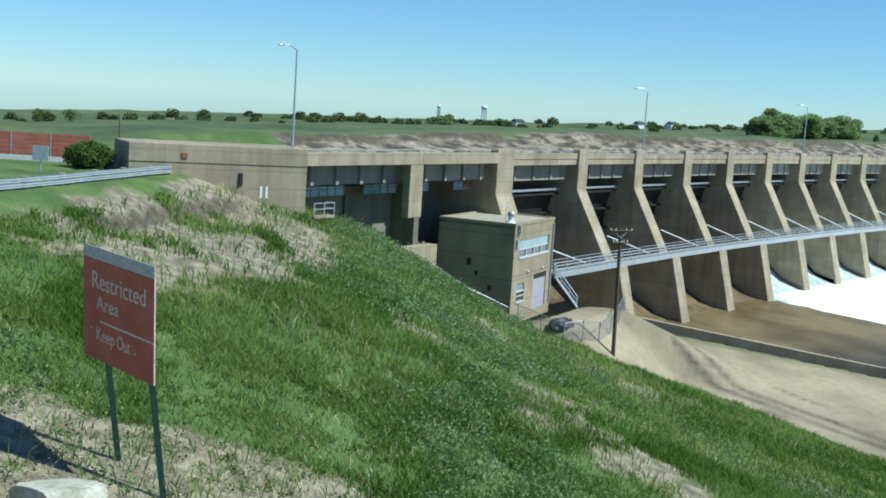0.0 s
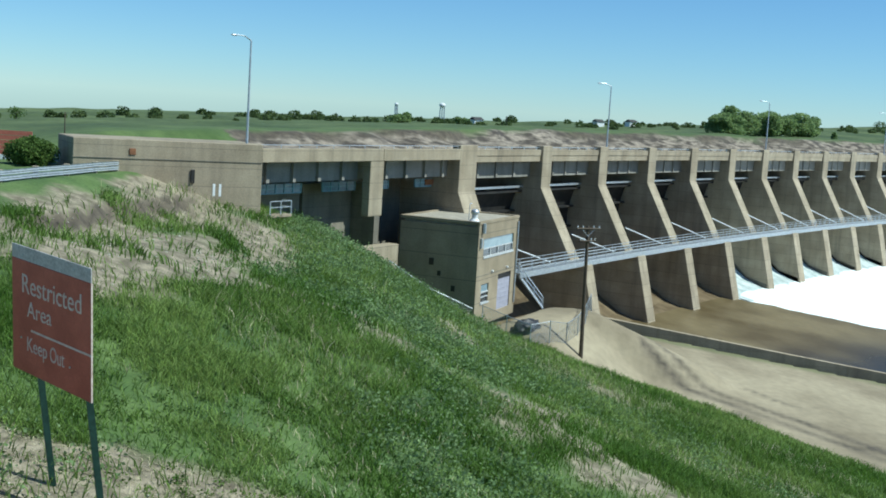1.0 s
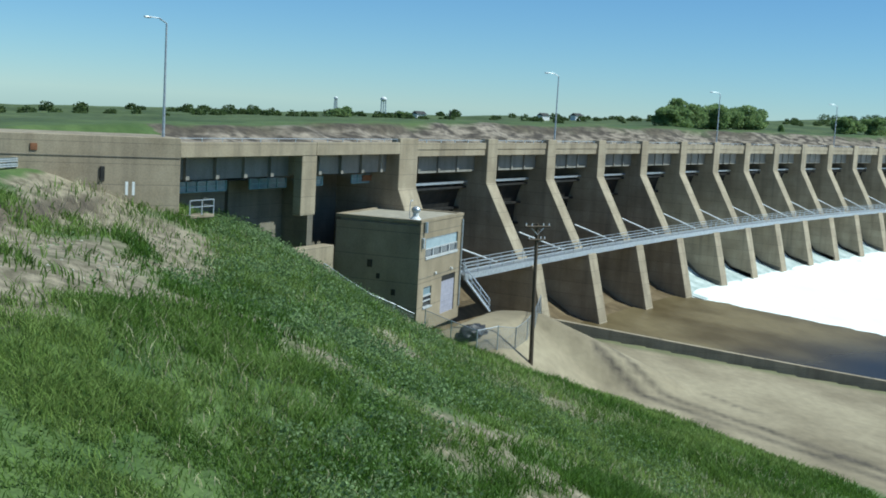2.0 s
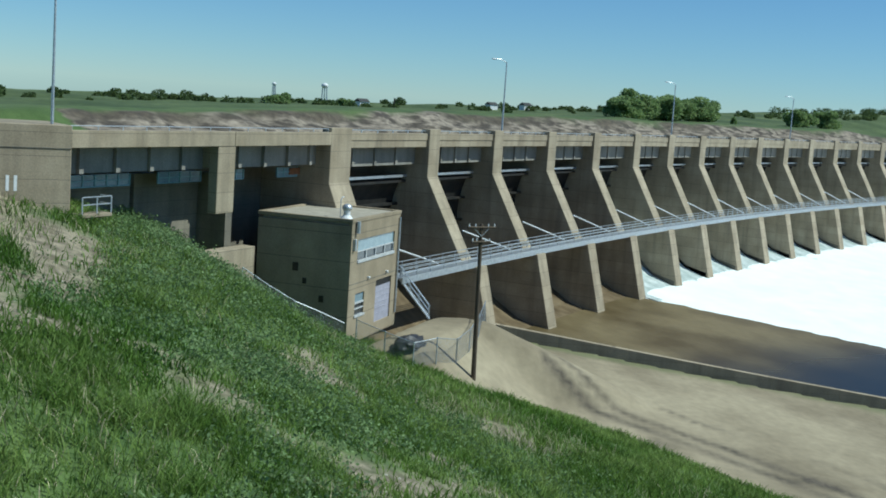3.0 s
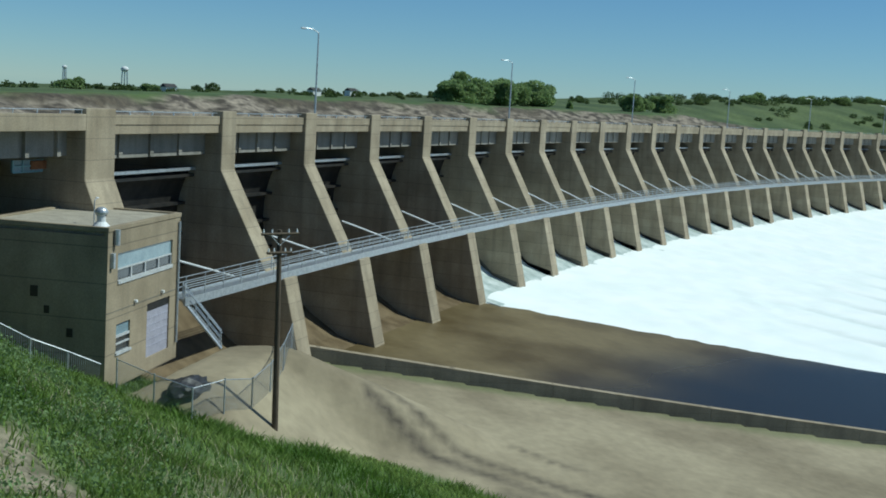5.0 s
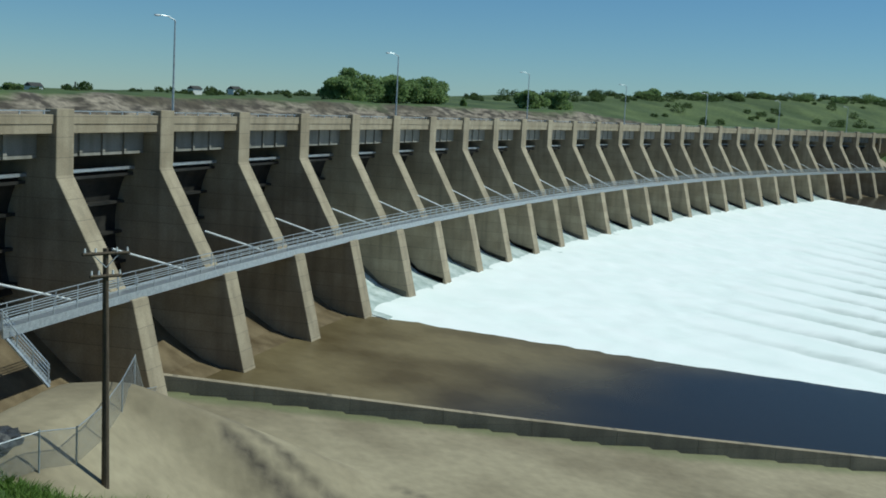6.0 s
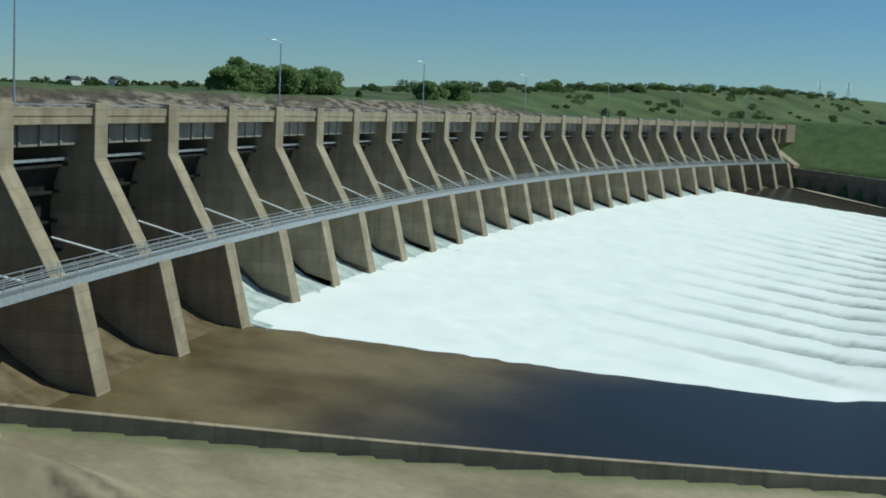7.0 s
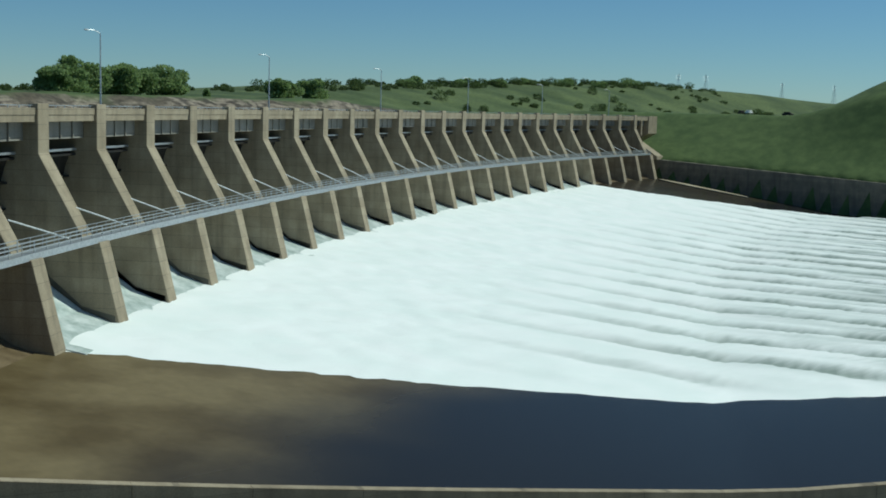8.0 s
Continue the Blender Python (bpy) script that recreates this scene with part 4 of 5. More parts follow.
# ---- street lamps on the dam road ----
def street_lamp(m, h=9.2, arm=(-1, 0.2)):
    lamp = thing("street_lamp", "tall slender grey steel street lamp on the dam road", "street lamp", "lamps along the dam road", at=m)
    part("base", boxes((-0.2, 0.2, -0.2, 0.2, 0, 0.35), bevel=0.03), M_CONC, lamp)
    part("mast", rods(((0, 0, 0.3), (0, 0, h), 0.11, 0.07), n=8), M_STEEL, lamp)
    d = Vector((arm[0], arm[1], 0)).normalized()
    part("arm", rods(((0, 0, h), d * 0.7 + Vector((0, 0, h + 0.32)), 0.05), (d * 0.7 + Vector((0, 0, h + 0.32)), d * 1.5 + Vector((0, 0, h + 0.35)), 0.045), n=6), M_STEEL, lamp)
    hd = bmesh.new()
    bmesh.ops.create_uvsphere(hd, u_segments=8, v_segments=6, radius=0.3, matrix=Matrix.Translation(d * 1.75 + Vector((0, 0, h + 0.33))) @ pose(0, 0, 0, 0, 0, math.degrees(math.atan2(d.y, d.x))) @ Matrix.Diagonal((1.3, 0.5, 0.32, 1)))
    part("lamp_head", hd, M_STEEL, lamp)
    return lamp


L1 = street_lamp(frame_at((-2.7, 77.4), (17.9, 104.5)) @ pose(0.0, 1.7, -2.0), 9.4)
for s in (33.0, 93.0, 152.0, 211.0, 270.0, 329.0, 388.0):
    copy_thing(L1, dam_pose(s) @ pose(0, 1.6, -2.3, 0, 0, -22))

# ---- red warning sign ----
TL, TR, BLs, BRs = Vector((-10.7, 17.7, -2.4)), Vector((-7.6, 13.8, -2.6)), Vector((-10.05, 17.25, -6.55)), Vector((-7.0, 13.3, -6.4))
sx = (TR - TL).normalized()
sz = (TL - BLs).normalized()
sy = sz.cross(sx).normalized()
sz = sx.cross(sy).normalized()
SW, SH = (TR - TL).length, (TL - BLs).length
SM = Matrix((sx, sy, sz)).transposed().to_4x4()
SM.translation = BLs
sign = thing("warning_sign", "faded red restricted-area warning sign on green steel posts", "sign", at=SM)
sg_bm = bmesh.new()
box(sg_bm, 0, SW, 0, 0.05, 0, SH * 0.89, bevel=0.012)
panel = part("panel", sg_bm, M_SIGN, sign)
part("top_strip", boxes((0, SW, 0.004, 0.046, SH * 0.892, SH), bevel=0.01), M_SIGNGREY, panel, "bare grey upper strip")
part("divider", boxes((0.25 * SW, SW, -0.006, 0.0, SH * 0.345, SH * 0.362)), M_SIGNTEXT, panel, "thin pale dividing line")
part("edge_strip", boxes((SW, SW + 0.03, 0, 0.05, 0, SH * 0.89)), M_SIGNTEXT, panel, "worn pale edge")
part("bolt", rods(*[((x * SW, -0.02, z * SH), (x * SW, 0.0, z * SH), 0.04) for x, z in ((0.15, 0.93), (0.80, 0.95), (0.12, 0.27), (0.75, 0.20))], n=8), M_STEEL, panel)


def lettering(text, x, z, w, h, parent, mat):
    cu = bpy.data.curves.new("lettering", "FONT")
    cu.body, cu.size, cu.extrude = text, 1.0, 0.006
    tmp = new("lettering", cu)
    me = bpy.data.meshes.new_from_object(tmp.evaluated_get(bpy.context.evaluated_depsgraph_get()))
    bpy.data.objects.remove(tmp)
    co = np.array([v.co[:] for v in me.vertices])
    lo_, hi_ = co.min(0), co.max(0)
    me.transform(Matrix.Translation((x, -0.004, z)) @ Matrix.Diagonal((w / (hi_[0] - lo_[0]), 1, h / (hi_[1] - lo_[1]), 1)) @ pose(0, 0, 0, 90) @ Matrix.Translation((-lo_[0], -lo_[1], 0)))
    me.materials.append(mat)
    ob = new("lettering", me)
    ob.parent = parent
    return ob


lettering("Restricted", 0.14 * SW, 0.635 * SH, 0.75 * SW, 0.15 * SH, panel, M_SIGNTEXT)
lettering("Area", 0.20 * SW, 0.455 * SH, 0.32 * SW, 0.125 * SH, panel, M_SIGNTEXT)
lettering("Keep", 0.20 * SW, 0.145 * SH, 0.26 * SW, 0.15 * SH, panel, M_SIGNTEXT)
lettering("Out", 0.50 * SW, 0.175 * SH, 0.18 * SW, 0.12 * SH, panel, M_SIGNTEXT)
for q in (0.24, 0.86):
    ax0 = BLs + sx * (q * SW) + sy * 0.34
    zg = gz_at(ax0.x, ax0.y) - 0.4
    # channel posts stand upright behind the panel
    inv = SM.inverted()
    a, b = inv @ Vector((ax0.x + 0.13 * (ax0.z - zg), ax0.y, zg)), inv @ Vector((ax0.x - 0.13 * SH * 0.9, ax0.y, ax0.z + SH * 0.9))
    part("post", rods((a, b, 0.15, 0.15), n=4), M_GREENPOST, sign, "dark green steel channel post")

# ---- pale boulder by the sign ----
rk = bmesh.new()
bmesh.ops.create_icosphere(rk, subdivisions=3, radius=1.0)
for v in rk.verts:
    n_ = 1 + 0.18 * noise.noise(v.co * 1.4 + Vector((3, 1, 0))) + 0.07 * noise.noise(v.co * 4)
    c = Vector((max(-0.72, min(0.75, v.co.x)), max(-0.7, min(0.7, v.co.y)), max(-0.6, min(0.55, v.co.z))))
    v.co = Vector((c.x * 1.15 * n_, c.y * 0.95 * n_, c.z * 0.75 * n_))
tagged(part("boulder", rk, M_ROCK, at=pose(-9.5, 10.9, gz_at(-9.5, 10.9) + 0.35, -6, 8, 50) @ Matrix.Scale(1.55, 4)), "pale flat-topped limestone boulder on the bare bank", "boulder")

# ---- guardrail along the terrace edge ----
guard = thing("guardrail", "galvanised double-beam guardrail on stubby concrete posts", "guardrail")
gp = [(-22.9, 43.0), (-21.6, 47.5), (-20.4, 52.0), (-19.0, 56.5), (-17.6, 61.0), (-16.3, 65.5), (-15.0, 70.0), (-13.9, 73.2), (-16.5, 75.6), (-19.5, 77.0)]
for (xa, ya), (xb, yb) in zip(gp, gp[1:]):
    za, zb = max(gz_at(xa, ya), -3.55), max(gz_at(xb, yb), -3.55)
    a, b = Vector((xa, ya, za)), Vector((xb, yb, zb))
    part("post", boxes((-0.2, 0.2, -0.2, 0.2, -0.3, 0.85), bevel=0.03), M_CONC, guard, "square concrete post", at=Matrix.Translation(a))
    for h in (0.30, 0.66):
        d = (b - a).normalized()
        s_ = d.cross(Vector((0, 0, 1))).normalized()
        bm = bmesh.new()
        prof = [(0.30, -0.15), (0.23, -0.08), (0.30, 0.0), (0.23, 0.08), (0.30, 0.15), (0.33, 0.15), (0.26, 0.08), (0.33, 0.0), (0.26, -0.08), (0.33, -0.15)]
        A_ = [bm.verts.new(a + s_ * p + Vector((0, 0, h + q))) for p, q in prof]
        B_ = [bm.verts.new(b + s_ * p + Vector((0, 0, h + q))) for p, q in prof]
        for j in range(len(prof)):
            bm.faces.new((A_[j], A_[(j + 1) % len(prof)], B_[(j + 1) % len(prof)], B_[j]))
        part("beam", bm, M_STEEL, guard, "corrugated galvanised beam")

# ---- orange barrier, marker post, small plates on the terrace ----
barrier = thing("barrier_fence", "long orange mesh barrier fence on the terrace", "barrier")
for k in range(9):
    a = Vector((-52 + 3.4 * k, 83 - 0.35 * k, -3.4))
    part("post", rods((a, a + Vector((0, 0, 2.3)), 0.06)), M_STEEL, barrier)
    pn = bmesh.new()
    for j in range(5):
        box(pn, 0.0, 3.4, -0.03, 0.03, 0.35 + 0.4 * j, 0.35 + 0.4 * j + 0.36)
    part("mesh_strip", pn, M_ORANGE, barrier, at=frame_at((a.x, a.y), (a.x + 3.4, a.y - 0.35)) @ pose(0, 0, -3.4))
part("white_board", boxes((-52, -22.0, 79.0, 79.2, -3.4, -3.0)), M_WHITEPAINT, barrier, "long white kerb board")
mk = thing("marker_post", "grey square marker plate on a short post", "marker", at=pose(-22.8, 67.3, -3.5))
part("plate", boxes((-0.6, 0.6, -0.04, 0.04, 0.9, 2.0), bevel=0.02), M_STEEL, mk)
part("post", rods(((0, 0.08, 0), (0, 0.08, 1.6), 0.06)), M_STEEL, mk)
for x, y, h in ((-17.6, 79.0, 2.4), (-15.6, 80.0, 2.2), (-22.5, 102, 3.6)):
    tagged(part("thin_post", rods(((0, 0, -0.2), (0, 0, h), 0.07, 0.05)), M_WOOD, at=pose(x, y, -3.4)), "thin dark upright post on the terrace", "post")


# ---- plants ----
def leaf_cloud(points, size, rng, flat=0.6):
    """Many small tilted leaf quads round the given points."""
    n = len(points)
    d1 = rng.normal(size=(n, 3))
    d1 /= np.linalg.norm(d1, axis=1)[:, None]
    d2 = np.cross(d1, rng.normal(size=(n, 3)))
    d2 /= np.linalg.norm(d2, axis=1)[:, None]
    s = size * rng.uniform(0.6, 1.3, (n, 1))
    v = np.stack([points - d1 * s, points + d2 * s * flat, points + d1 * s, points - d2 * s * flat], 1).reshape(-1, 3)
    return v, np.arange(4 * n).reshape(n, 4)


def quads_mesh(name, v, f, mat):
    me = bpy.data.meshes.new(name)
    me.from_pydata(v.tolist(), [], f.tolist())
    me.materials.append(mat)
    return me


def tree_meshes(h, w, seed, leaves=1500, size=0.34, mat=None, lift=0.06):
    rng = np.random.default_rng(seed)
    bm = bmesh.new()
    rod(bm, (0, 0, -0.3), (0.05 * h * rng.normal() * 0.3, 0, 0.5 * h), 0.035 * h, 0.018 * h, 8)
    blobs = []
    for k in range(11):
        a, q = rng.uniform(0, math.tau), (k % 6) / 5 * 0.9 + rng.uniform(0.0, 0.1)
        c = np.array([math.cos(a) * w * 0.32 * rng.uniform(0.3, 1), math.sin(a) * w * 0.32 * rng.uniform(0.3, 1), h * (0.17 + 0.60 * q)])
        r = np.array([w * 0.27, w * 0.27, h * 0.21]) * rng.uniform(0.75, 1.15) * (1.1 - 0.35 * q)
        blobs.append((c, r))
        rod(bm, (0, 0, h * rng.uniform(0.2, 0.45)), tuple(c), 0.012 * h, 0.005 * h, 5)
    pts = []
    for c, r in blobs:
        d = rng.normal(size=(leaves // 11, 3))
        d /= np.linalg.norm(d, axis=1)[:, None]
        pts.append(c + d * r * rng.uniform(0.55, 1.08, (len(d), 1)))
    v, f = leaf_cloud(np.concatenate(pts), size, rng)
    return mesh_of("trunk", bm, M_BARK), quads_mesh("crown", v, f, mat or M_LEAF)


def plant_tree(name, label, category, group, x, y, z, h, w, seed, leaves=1500, size=0.34, mat=None, lift=0.06):
    t = thing(name, label, category, group, at=pose(x, y, z))
    tr, cr = tree_meshes(h, w, seed, leaves, size, mat, lift)
    part("trunk", tr, None, t)
    part("crown", cr, None, t)
    return t


def plan(s_, o_):
    """Plan point at s metres along the dam and o metres downstream of it."""
    a = HEAD - s_ / RAD
    return CX - (RAD - o_) * math.sin(a), CY + (RAD - o_) * math.cos(a)


for k, (s_, o_, h, w) in enumerate(((168, -50, 5.6, 8), (176, -53, 6.4, 10), (184, -55, 9.0, 11), (194, -52, 6.8, 10), (203, -56, 8.0, 12), (212, -53, 7.4, 10), (220, -55, 6.6, 9))):
    x, y = plan(s_, o_)
    plant_tree("tree", "full green broadleaf tree on the prairie crest", "tree", "grove behind the dam", x, y, gz_at(x, y) - 0.2, h, w, 11 + k, 4600, 0.36)
for k, (s_, o_, h, w) in enumerate(((263, -52, 6.0, 8), (272, -54, 5.8, 8), (282, -52, 7.0, 9))):
    x, y = plan(s_, o_)
    plant_tree("tree", "full green broadleaf tree on the prairie crest", "tree", "small clump behind the dam", x, y, gz_at(x, y) - 0.2, h, w, 31 + k, 3600, 0.36)
x, y = plan(229, -52)
plant_tree("conifer", "small dark pointed tree on the crest", "tree", "", x, y, gz_at(x, y) - 0.1, 2.7, 2.0, 44, 900, 0.2)
for k, (x, y, h, w) in enumerate(((-47, 176, 2.6, 2.8), (-43, 181, 2.3, 2.8))):
    plant_tree("tree", "thin bare-branched tree on the skyline", "tree", "thin trees on the skyline", x, y, gz_at(x, y), h, w, 51 + k, 420, 0.14, M_LEAF2, 0.3)
for k, (s_, o_, h, w) in enumerate(((104, -95, 2.6, 4.5), (108, -96, 2.8, 4.5), (126, -95, 2.2, 4), (412, -95, 5.0, 9), (404, -93, 3.4, 8), (446, -95, 3.4, 9), (470, -94, 3.6, 10), (494, -96, 3.4, 10), (522, -95, 4.4, 11), (548, -94, 3.4, 10), (574, -95, 5.0, 14))):
    x, y = plan(s_, o_)
    plant_tree("tree", "rounded green tree on the prairie skyline", "tree", "skyline trees", x, y, gz_at(x, y) - 0.3, h, w, 61 + k, 1500, 0.32)

bush = thing("bush", "dense round green bush beside the guardrail", "bush", at=pose(-20.4, 74.0, -3.45))
rng = np.random.default_rng(5)
d = rng.normal(size=(7000, 3))
d /= np.linalg.norm(d, axis=1)[:, None]
r = rng.uniform(0.55, 1.02, (7000, 1)) * (1 + 0.16 * np.sin(d[:, :1] * 7 + 1) * np.cos(d[:, 1:2] * 6))
pts = d * r * np.array([1.95, 1.75, 1.15]) + np.array([0, 0, 1.0])
v, f = leaf_cloud(pts[pts[:, 2] > 0], 0.12, rng)
part("foliage", quads_mesh("foliage", v, f, M_LEAF2), None, bush)
part("stem", rods(*[((0, 0, -0.1), (math.cos(a) * 0.9, math.sin(a) * 0.8, 1.6), 0.07, 0.03) for a in (0, 1.3, 2.6, 3.9, 5.2)], n=5), M_BARK, bush)

# scrub along the skyline and on the far slopes
rng = np.random.default_rng(9)
allp = []
for _ in range(430):
    s_, o_ = rng.uniform(-60, 640), -rng.uniform(84, 112)
    if rng.uniform() < 0.14:
        s_, o_ = rng.uniform(330, 640), -rng.uniform(40, 84)
    x, y = plan(s_, o_)
    w = rng.uniform(0.6, 1.7) * (1.0 if s_ < 330 else 1.8)
    h = w * rng.uniform(0.45, 0.85)
    n = int(130 * w)
    d = rng.normal(size=(n, 3))
    d /= np.linalg.norm(d, axis=1)[:, None]
    allp.append(d * rng.uniform(0.5, 1.05, (n, 1)) * np.array([w, w, h]) + np.array([x, y, gz_at(x, y) + 0.45 * h]))
M_SCRUB = leafy(material("scrub_leaves", (0.075, 0.115, 0.038), (0.125, 0.17, 0.06), 0.8, 0.3, island=0.25), 0.5)
v, f = leaf_cloud(np.concatenate(allp), 0.30, rng)
tagged(new("scrub", quads_mesh("scrub", v, f, M_SCRUB)), "low green scrub along the prairie skyline", "scrub", kind="stuff")

# ---- far landmarks ----
def water_tower(x, y, h, r, name_label):
    t = thing("water_tower", name_label, "water tower", "", at=pose(x, y, gz_at(x, y)))
    tank = bmesh.new()
    bmesh.ops.create_uvsphere(tank, u_segments=16, v_segments=10, radius=r, matrix=pose(0, 0, h) @ Matrix.Diagonal((1, 1, 0.72, 1)))
    part("tank", tank, M_WHITEPAINT, t)
    for k in range(4):
        a = math.tau * (k + 0.5) / 4
        part("leg", rods(((math.cos(a) * r * 1.1, math.sin(a) * r * 1.1, -0.2), (math.cos(a) * r * 0.8, math.sin(a) * r * 0.8, h), 0.07), n=5), M_STEEL, t)
    part("riser", rods(((0, 0, 0), (0, 0, h), 0.13), n=6), M_STEEL, t)
    return t


water_tower(37, 267, 4.4, 0.78, "white water tower on four legs on the skyline")
w2 = water_tower(25, 256, 4.2, 0.46, "small dark water tower on four legs on the skyline")
w2.children[0].data.materials[0] = M_GATE
tagged(part("chimney", rods(((0, 0, -0.3), (0, 0, 2.3), 0.18, 0.15)), M_GATE, at=pose(56, 285, gz_at(56, 285))), "slim dark chimney on the skyline", "chimney")
for x, y in ((87, 312), (99, 321), (47, 277)):
    hs = thing("farmhouse", "small white house on the skyline", "house", "houses on the skyline", at=pose(x, y, gz_at(x, y), 0, 0, 30))
    part("wall", boxes((-1.4, 1.4, -1, 1, -0.3, 1.3)), M_WHITEPAINT, hs)
    part("roof", slab([(-1.2, 1.3), (1.2, 1.3), (0, 2.0)], -1.5, 1.5), M_ROAD, hs)

# lattice pylons beyond the far bank
def pylon(x, y, h):
    t = thing("pylon", "thin grey lattice power pylon beyond the far bank", "pylon", "power line pylons", at=pose(x, y, gz_at(x, y)))
    bm = bmesh.new()
    for sx_, sy_ in ((1, 1), (1, -1), (-1, 1), (-1, -1)):
        rod(bm, (sx_ * h * 0.09, sy_ * h * 0.09, -0.3), (sx_ * 0.15, sy_ * 0.15, h), 0.09, 0.06, 4)
    for k in range(6):
        z0, z1 = h * k / 6, h * (k + 1) / 6
        w0, w1 = h * 0.09 * (1 - k / 6) + 0.15, h * 0.09 * (1 - (k + 1) / 6) + 0.15
        rod(bm, (-w0, -w0, z0), (w1, -w1, z1), 0.05, n=4)
        rod(bm, (w0, w0, z0), (-w1, w1, z1), 0.05, n=4)
    part("lattice", bm, M_STEEL, t)
    part("crossarm", rods(*[((-h * 0.16, 0, h * q), (h * 0.16, 0, h * q), 0.07) for q in (0.8, 0.92)], n=4), M_STEEL, t)
    return t


for x, y, h in ((600, 585, 15), (617, 578, 15), (668, 560, 12), (705, 548, 12), (770, 520, 15)):
    pylon(x, y, h)

# road and vehicles at the far end
for k, (o_, kk, col) in enumerate(((20, 62, M_WHITEPAINT), (14, 70, M_GATE), (34, 66, M_GATE))):
    m = dam_pose(END_S + kk)
    p = m @ Vector((0, -o_, 0))
    car = thing("parked_car", "parked car on the far bank road", "car", "", at=pose(p.x, p.y, gz_at(p.x, p.y) + 0.1, 0, 0, 20 + 40 * k))
    part("body", boxes((-2.1, 2.1, -0.9, 0.9, 0.35, 1.0), (-1.1, 1.3, -0.8, 0.8, 1.0, 1.55), bevel=0.12), col, car)
    for wx_ in (-1.3, 1.3):
        for wy_ in (-0.85, 0.85):
            part("wheel", rods(((wx_, wy_ - 0.1, 0.33), (wx_, wy_ + 0.1, 0.33), 0.33), n=10), M_ROAD, car)

# ---- grass on the bank ----
def blade_mesh(name, x, y, z, h, w, lean, rng, mat):
    n = len(x)
    a = rng.uniform(0, math.tau, n)
    b = rng.uniform(0, math.tau, n)
    px, py = np.cos(a) * w / 2, np.sin(a) * w / 2
    lx, ly = np.cos(b) * lean * h, np.sin(b) * lean * h
    base = np.stack([x, y, z - 0.04], 1)
    e = np.stack([px, py, 0 * px], 1)
    mid = base + np.stack([lx * 0.3, ly * 0.3, h * 0.6], 1)
    tip = base + np.stack([lx, ly, h], 1)
    v = np.stack([base - e, base + e, mid + e * 0.8, mid - e * 0.8, tip], 1).reshape(-1, 3)
    i = np.arange(n)[:, None] * 5
    me = bpy.data.meshes.new(name)
    faces = [tuple(q) for q in (i + np.array([[0, 1, 2, 3]])).tolist()] + [tuple(q) for q in (i + np.array([[3, 2, 4]])).tolist()]
    me.from_pydata(v.tolist(), [], faces)
    me.materials.append(mat)
    return me


def bare_at(x, y, u):
    return smooth(0.17, 0.45, fbm(x, y, 0.07, 4, 3.0) + 0.25 * fbm(x, y, 0.7) + 0.13 * smooth(0.24, 0.08, u) * smooth(30, 46, y) * smooth(0.0, 0.04, u)
                  + 1.3 * smooth(15, 7, np.hypot((x + 9.5) * 0.62, (y - 12) * 1.15))) * smooth(0.75, 0.5, u)


M_BLADE = leafy(material("grass_blades", (0.10, 0.185, 0.028), (0.255, 0.345, 0.092), 0.6, 0.10, island=0.4, low=0.38, high=0.64), 0.5)
M_SAGE = leafy(material("sage_leaves", (0.15, 0.23, 0.09), (0.26, 0.35, 0.16), 0.95, 0.4, island=0.25), 0.4)
M_STRAW = material("dry_straw", (0.36, 0.32, 0.19), (0.52, 0.47, 0.31), 0.8, 1.0, island=0.25)
rng = np.random.default_rng(21)


def scatter(n, x0, x1, y0, y1):
    x, y = rng.uniform(x0, x1, n), rng.uniform(y0, y1, n)
    z, u = bank_z(x, y)
    ok = (u > 0.035) & (u < 0.99) & (z > dirt_z(x, y) - 0.1)
    return x[ok], y[ok], ground_z(x[ok], y[ok]), u[ok]


def lawn(name, label, n, box_, h0, h1, w, lean, mat, thin):
    x, y, z, u = scatter(n, *box_)
    keep = rng.uniform(size=len(x)) < thin(x, y, u)
    x, y, z = x[keep], y[keep], z[keep]
    h = rng.uniform(h0, h1, len(x)) * np.clip(1 + 0.5 * fbm(x, y, 0.35) + 0.5 * fbm(x, y, 0.08, 2, 4.0), 0.3, 1.7)
    tagged(new(name, blade_mesh(name, x, y, z, h, w, lean, rng, mat)), label, "grass", kind="stuff")


lush = lambda x, y, u: np.clip(1.05 - bare_at(x, y, u) * 0.97, 0.02, 1) * (0.22 + 0.78 * smooth(-0.22, 0.18, fbm(x, y, 0.45, 3, 7.0)))
lawn("tall_grass", "tall fresh green grass on the near bank", 190000, (-22, 34, 6, 44), 0.30, 0.95, 0.055, 0.75, M_BLADE, lush)
lawn("bank_grass", "green grass covering the slope below the terrace", 260000, (-24, 54, 40, 112), 0.30, 0.75, 0.085, 0.6, M_BLADE, lush)
lawn("dry_stems", "pale dry grass stems among the green", 28000, (-20, 45, 8, 80), 0.4, 0.95, 0.035, 0.7, M_STRAW, lambda x, y, u: smooth(-0.1, 0.4, fbm(x, y, 0.12, 3, 2.0)) * 0.8)
x, y, z, u = scatter(21000, -22, 38, 12, 104)
keep = (rng.uniform(size=len(x)) < (smooth(-0.05, 0.3, fbm(x, y, 0.11, 3, 12.0)) * smooth(0.7, 0.4, u) * 0.6 + 0.5 * smooth(0.12, 0.2, u) * smooth(0.5, 0.3, u) * smooth(45, 60, y)) * (1 - 0.85 * bare_at(x, y, u)))
x, y, z = x[keep], y[keep], z[keep]
c = np.stack([x, y, z + 0.24], 1).repeat(30, 0)
c = c + rng.normal(size=c.shape) * np.array([0.46, 0.46, 0.24])
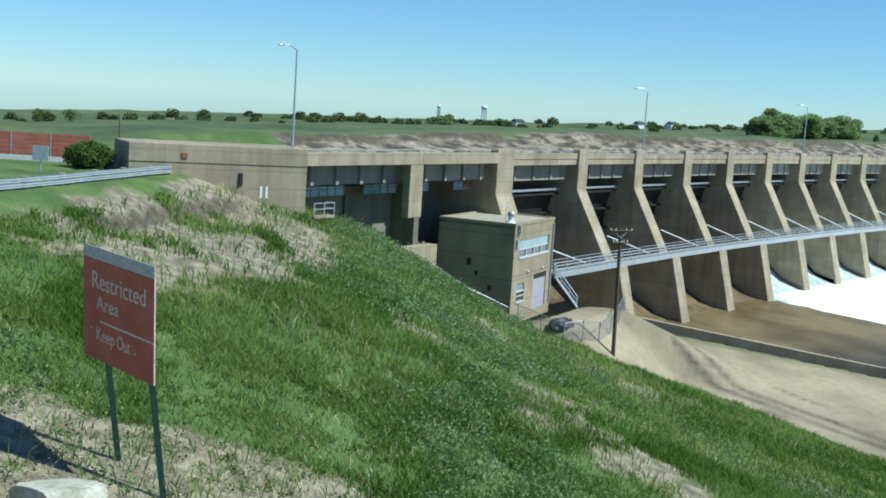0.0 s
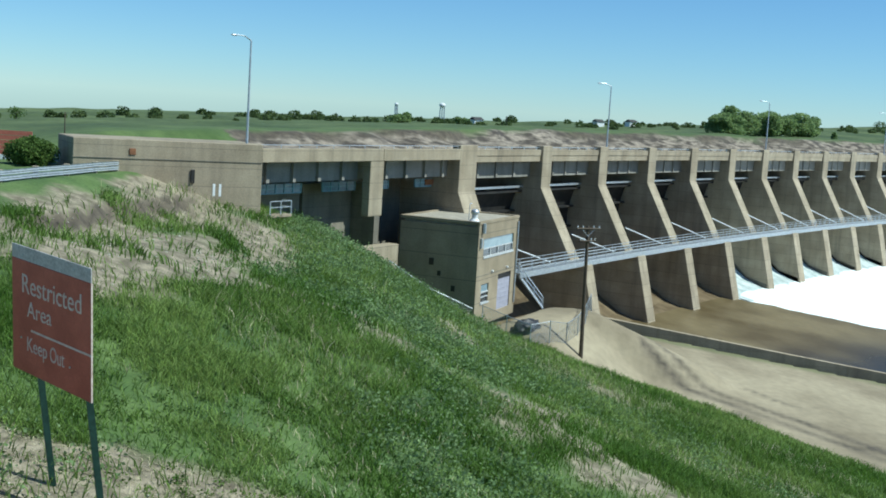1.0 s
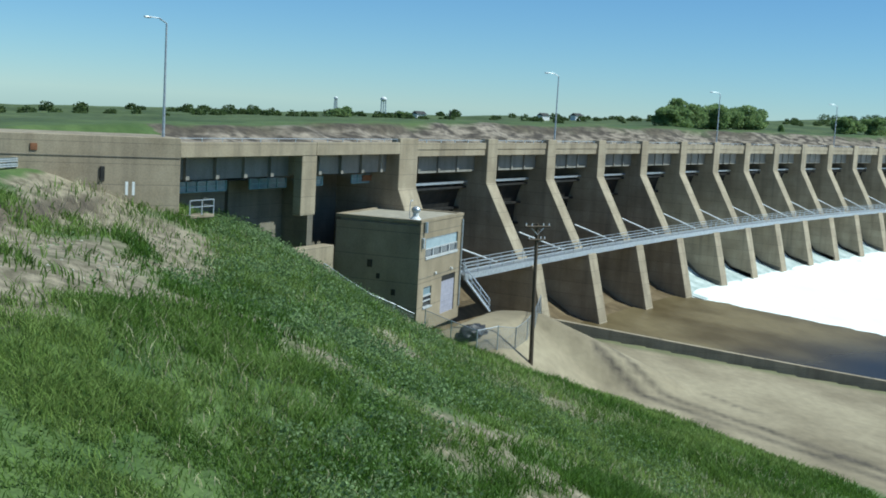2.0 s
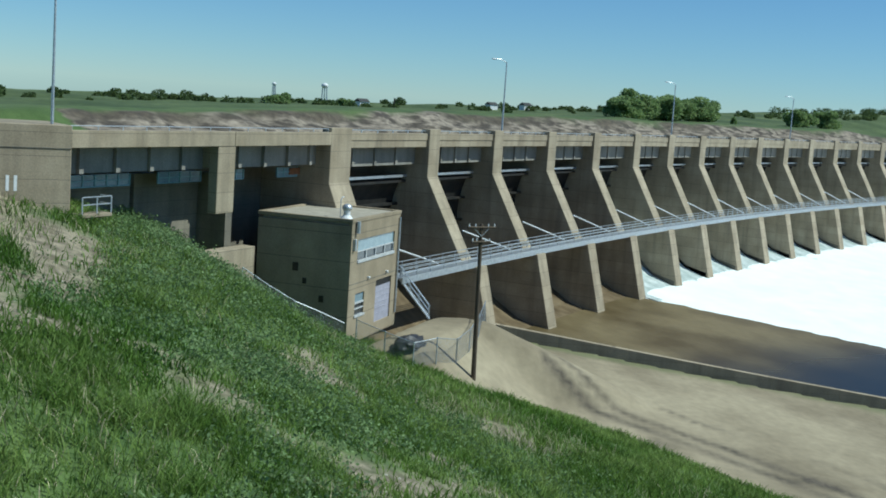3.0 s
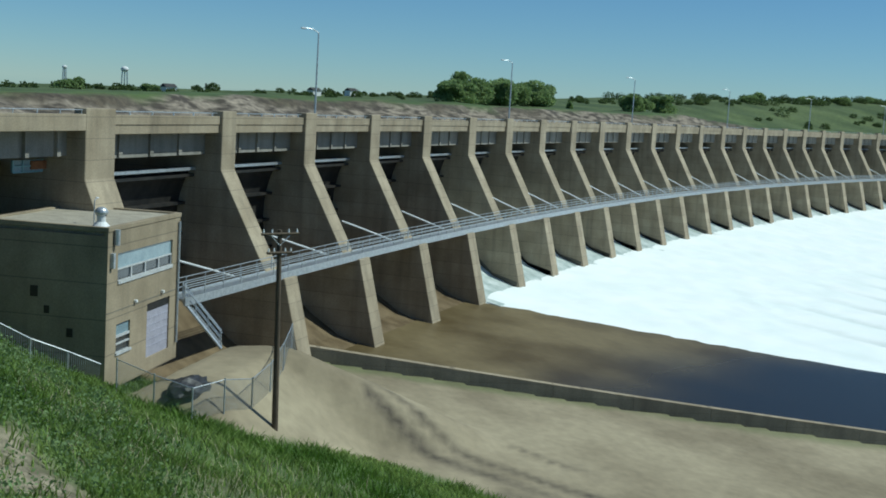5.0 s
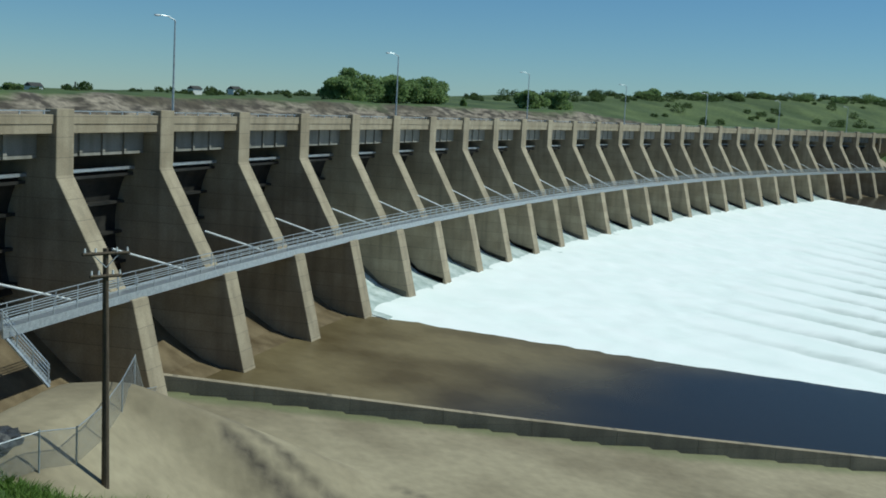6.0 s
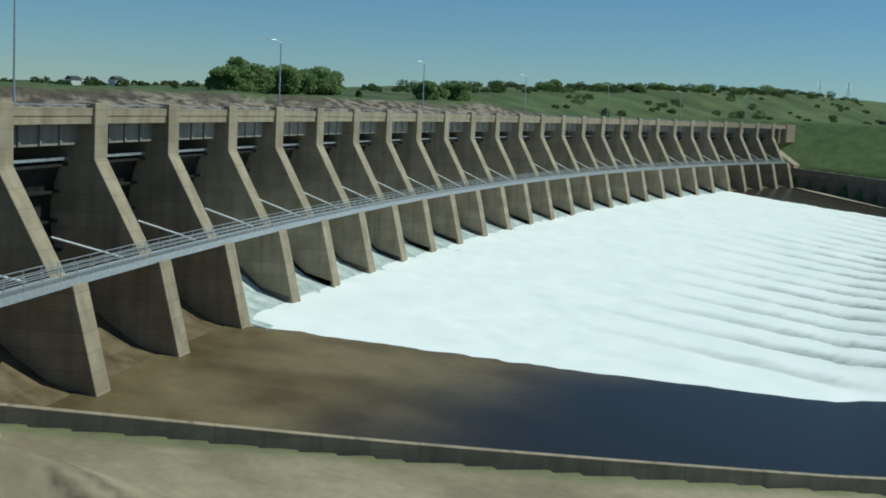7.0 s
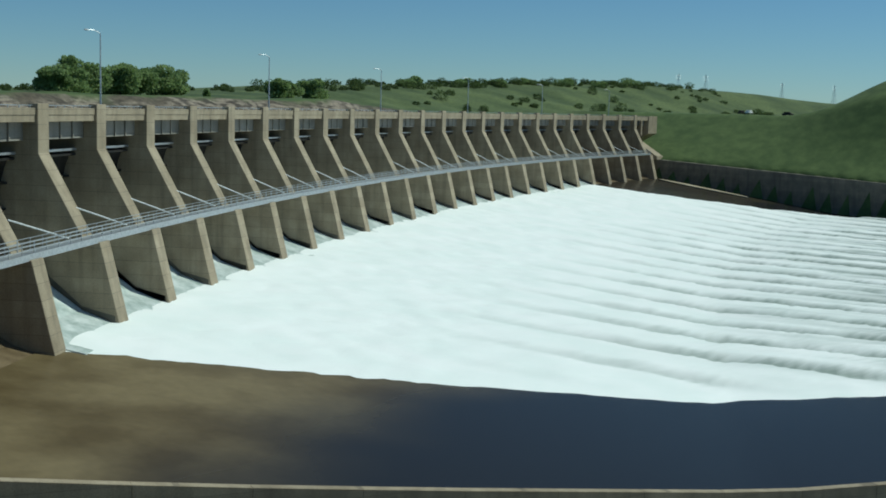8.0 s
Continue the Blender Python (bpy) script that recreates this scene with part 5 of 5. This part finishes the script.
v, f = leaf_cloud(c, 0.10, rng)
tagged(new("sage_brush", quads_mesh("sage_brush", v, f, M_SAGE)), "grey-green leafy weeds scattered over the bank", "weeds", kind="stuff")

# litter and low leaves on the bare ground near the sign
def litter(name, label, n, box_, h0, h1, w, lean, mat):
    x, y, z, u = scatter(n, *box_)
    k = bare_at(x, y, u) > rng.uniform(0.15, 0.8, len(x))
    x, y, z = x[k], y[k], z[k]
    tagged(new(name, blade_mesh(name, x, y, z + 0.05, rng.uniform(h0, h1, len(x)), w, lean, rng, mat)), label, "litter", kind="stuff")


litter("straw_litter", "flattened straw and dead stems on the bare soil", 42000, (-22, 18, 6, 36), 0.03, 0.10, 0.03, 4.5, M_STRAW)
x, y, z, u = scatter(1300, -20, 16, 8, 40)
k = rng.uniform(size=len(x)) < 0.25 + 0.6 * smooth(0.0, 0.3, fbm(x, y, 0.3, 3, 22.0))
x, y, z = x[k], y[k], z[k]
c = np.stack([x, y, z + 0.10], 1).repeat(30, 0)
c = c + rng.normal(size=c.shape) * np.array([0.22, 0.22, 0.08])
v, f = leaf_cloud(c, 0.06, rng, 0.9)
tagged(new("broadleaf_weeds", quads_mesh("broadleaf_weeds", v, f, M_LEAF2)), "low bright green broadleaf weeds near the sign", "weeds", kind="stuff")
stone = bmesh.new()
bmesh.ops.create_icosphere(stone, subdivisions=1, radius=1.0)
sv, sf = np.array([q.co[:] for q in stone.verts]), np.array([[w.index for w in q.verts] for q in stone.faces])
stone.free()
x, y, z, u = scatter(900, -20, 14, 8, 60)
k = bare_at(x, y, u) > 0.3
x, y, z = x[k], y[k], z[k]
sc = rng.uniform(0.03, 0.10, (len(x), 1, 1)) * np.array([1.2, 1.0, 0.6]) * rng.uniform(0.8, 1.2, (len(x), len(sv), 1))
allv = (sv[None] * sc + np.stack([x, y, z], 1)[:, None]).reshape(-1, 3)
allf = (sf[None] + (np.arange(len(x)) * len(sv))[:, None, None]).reshape(-1, 3)
tagged(new("pebbles", quads_mesh("pebbles", allv, allf, M_ROCK)), "small pale stones scattered over bare soil", "stones", kind="stuff")
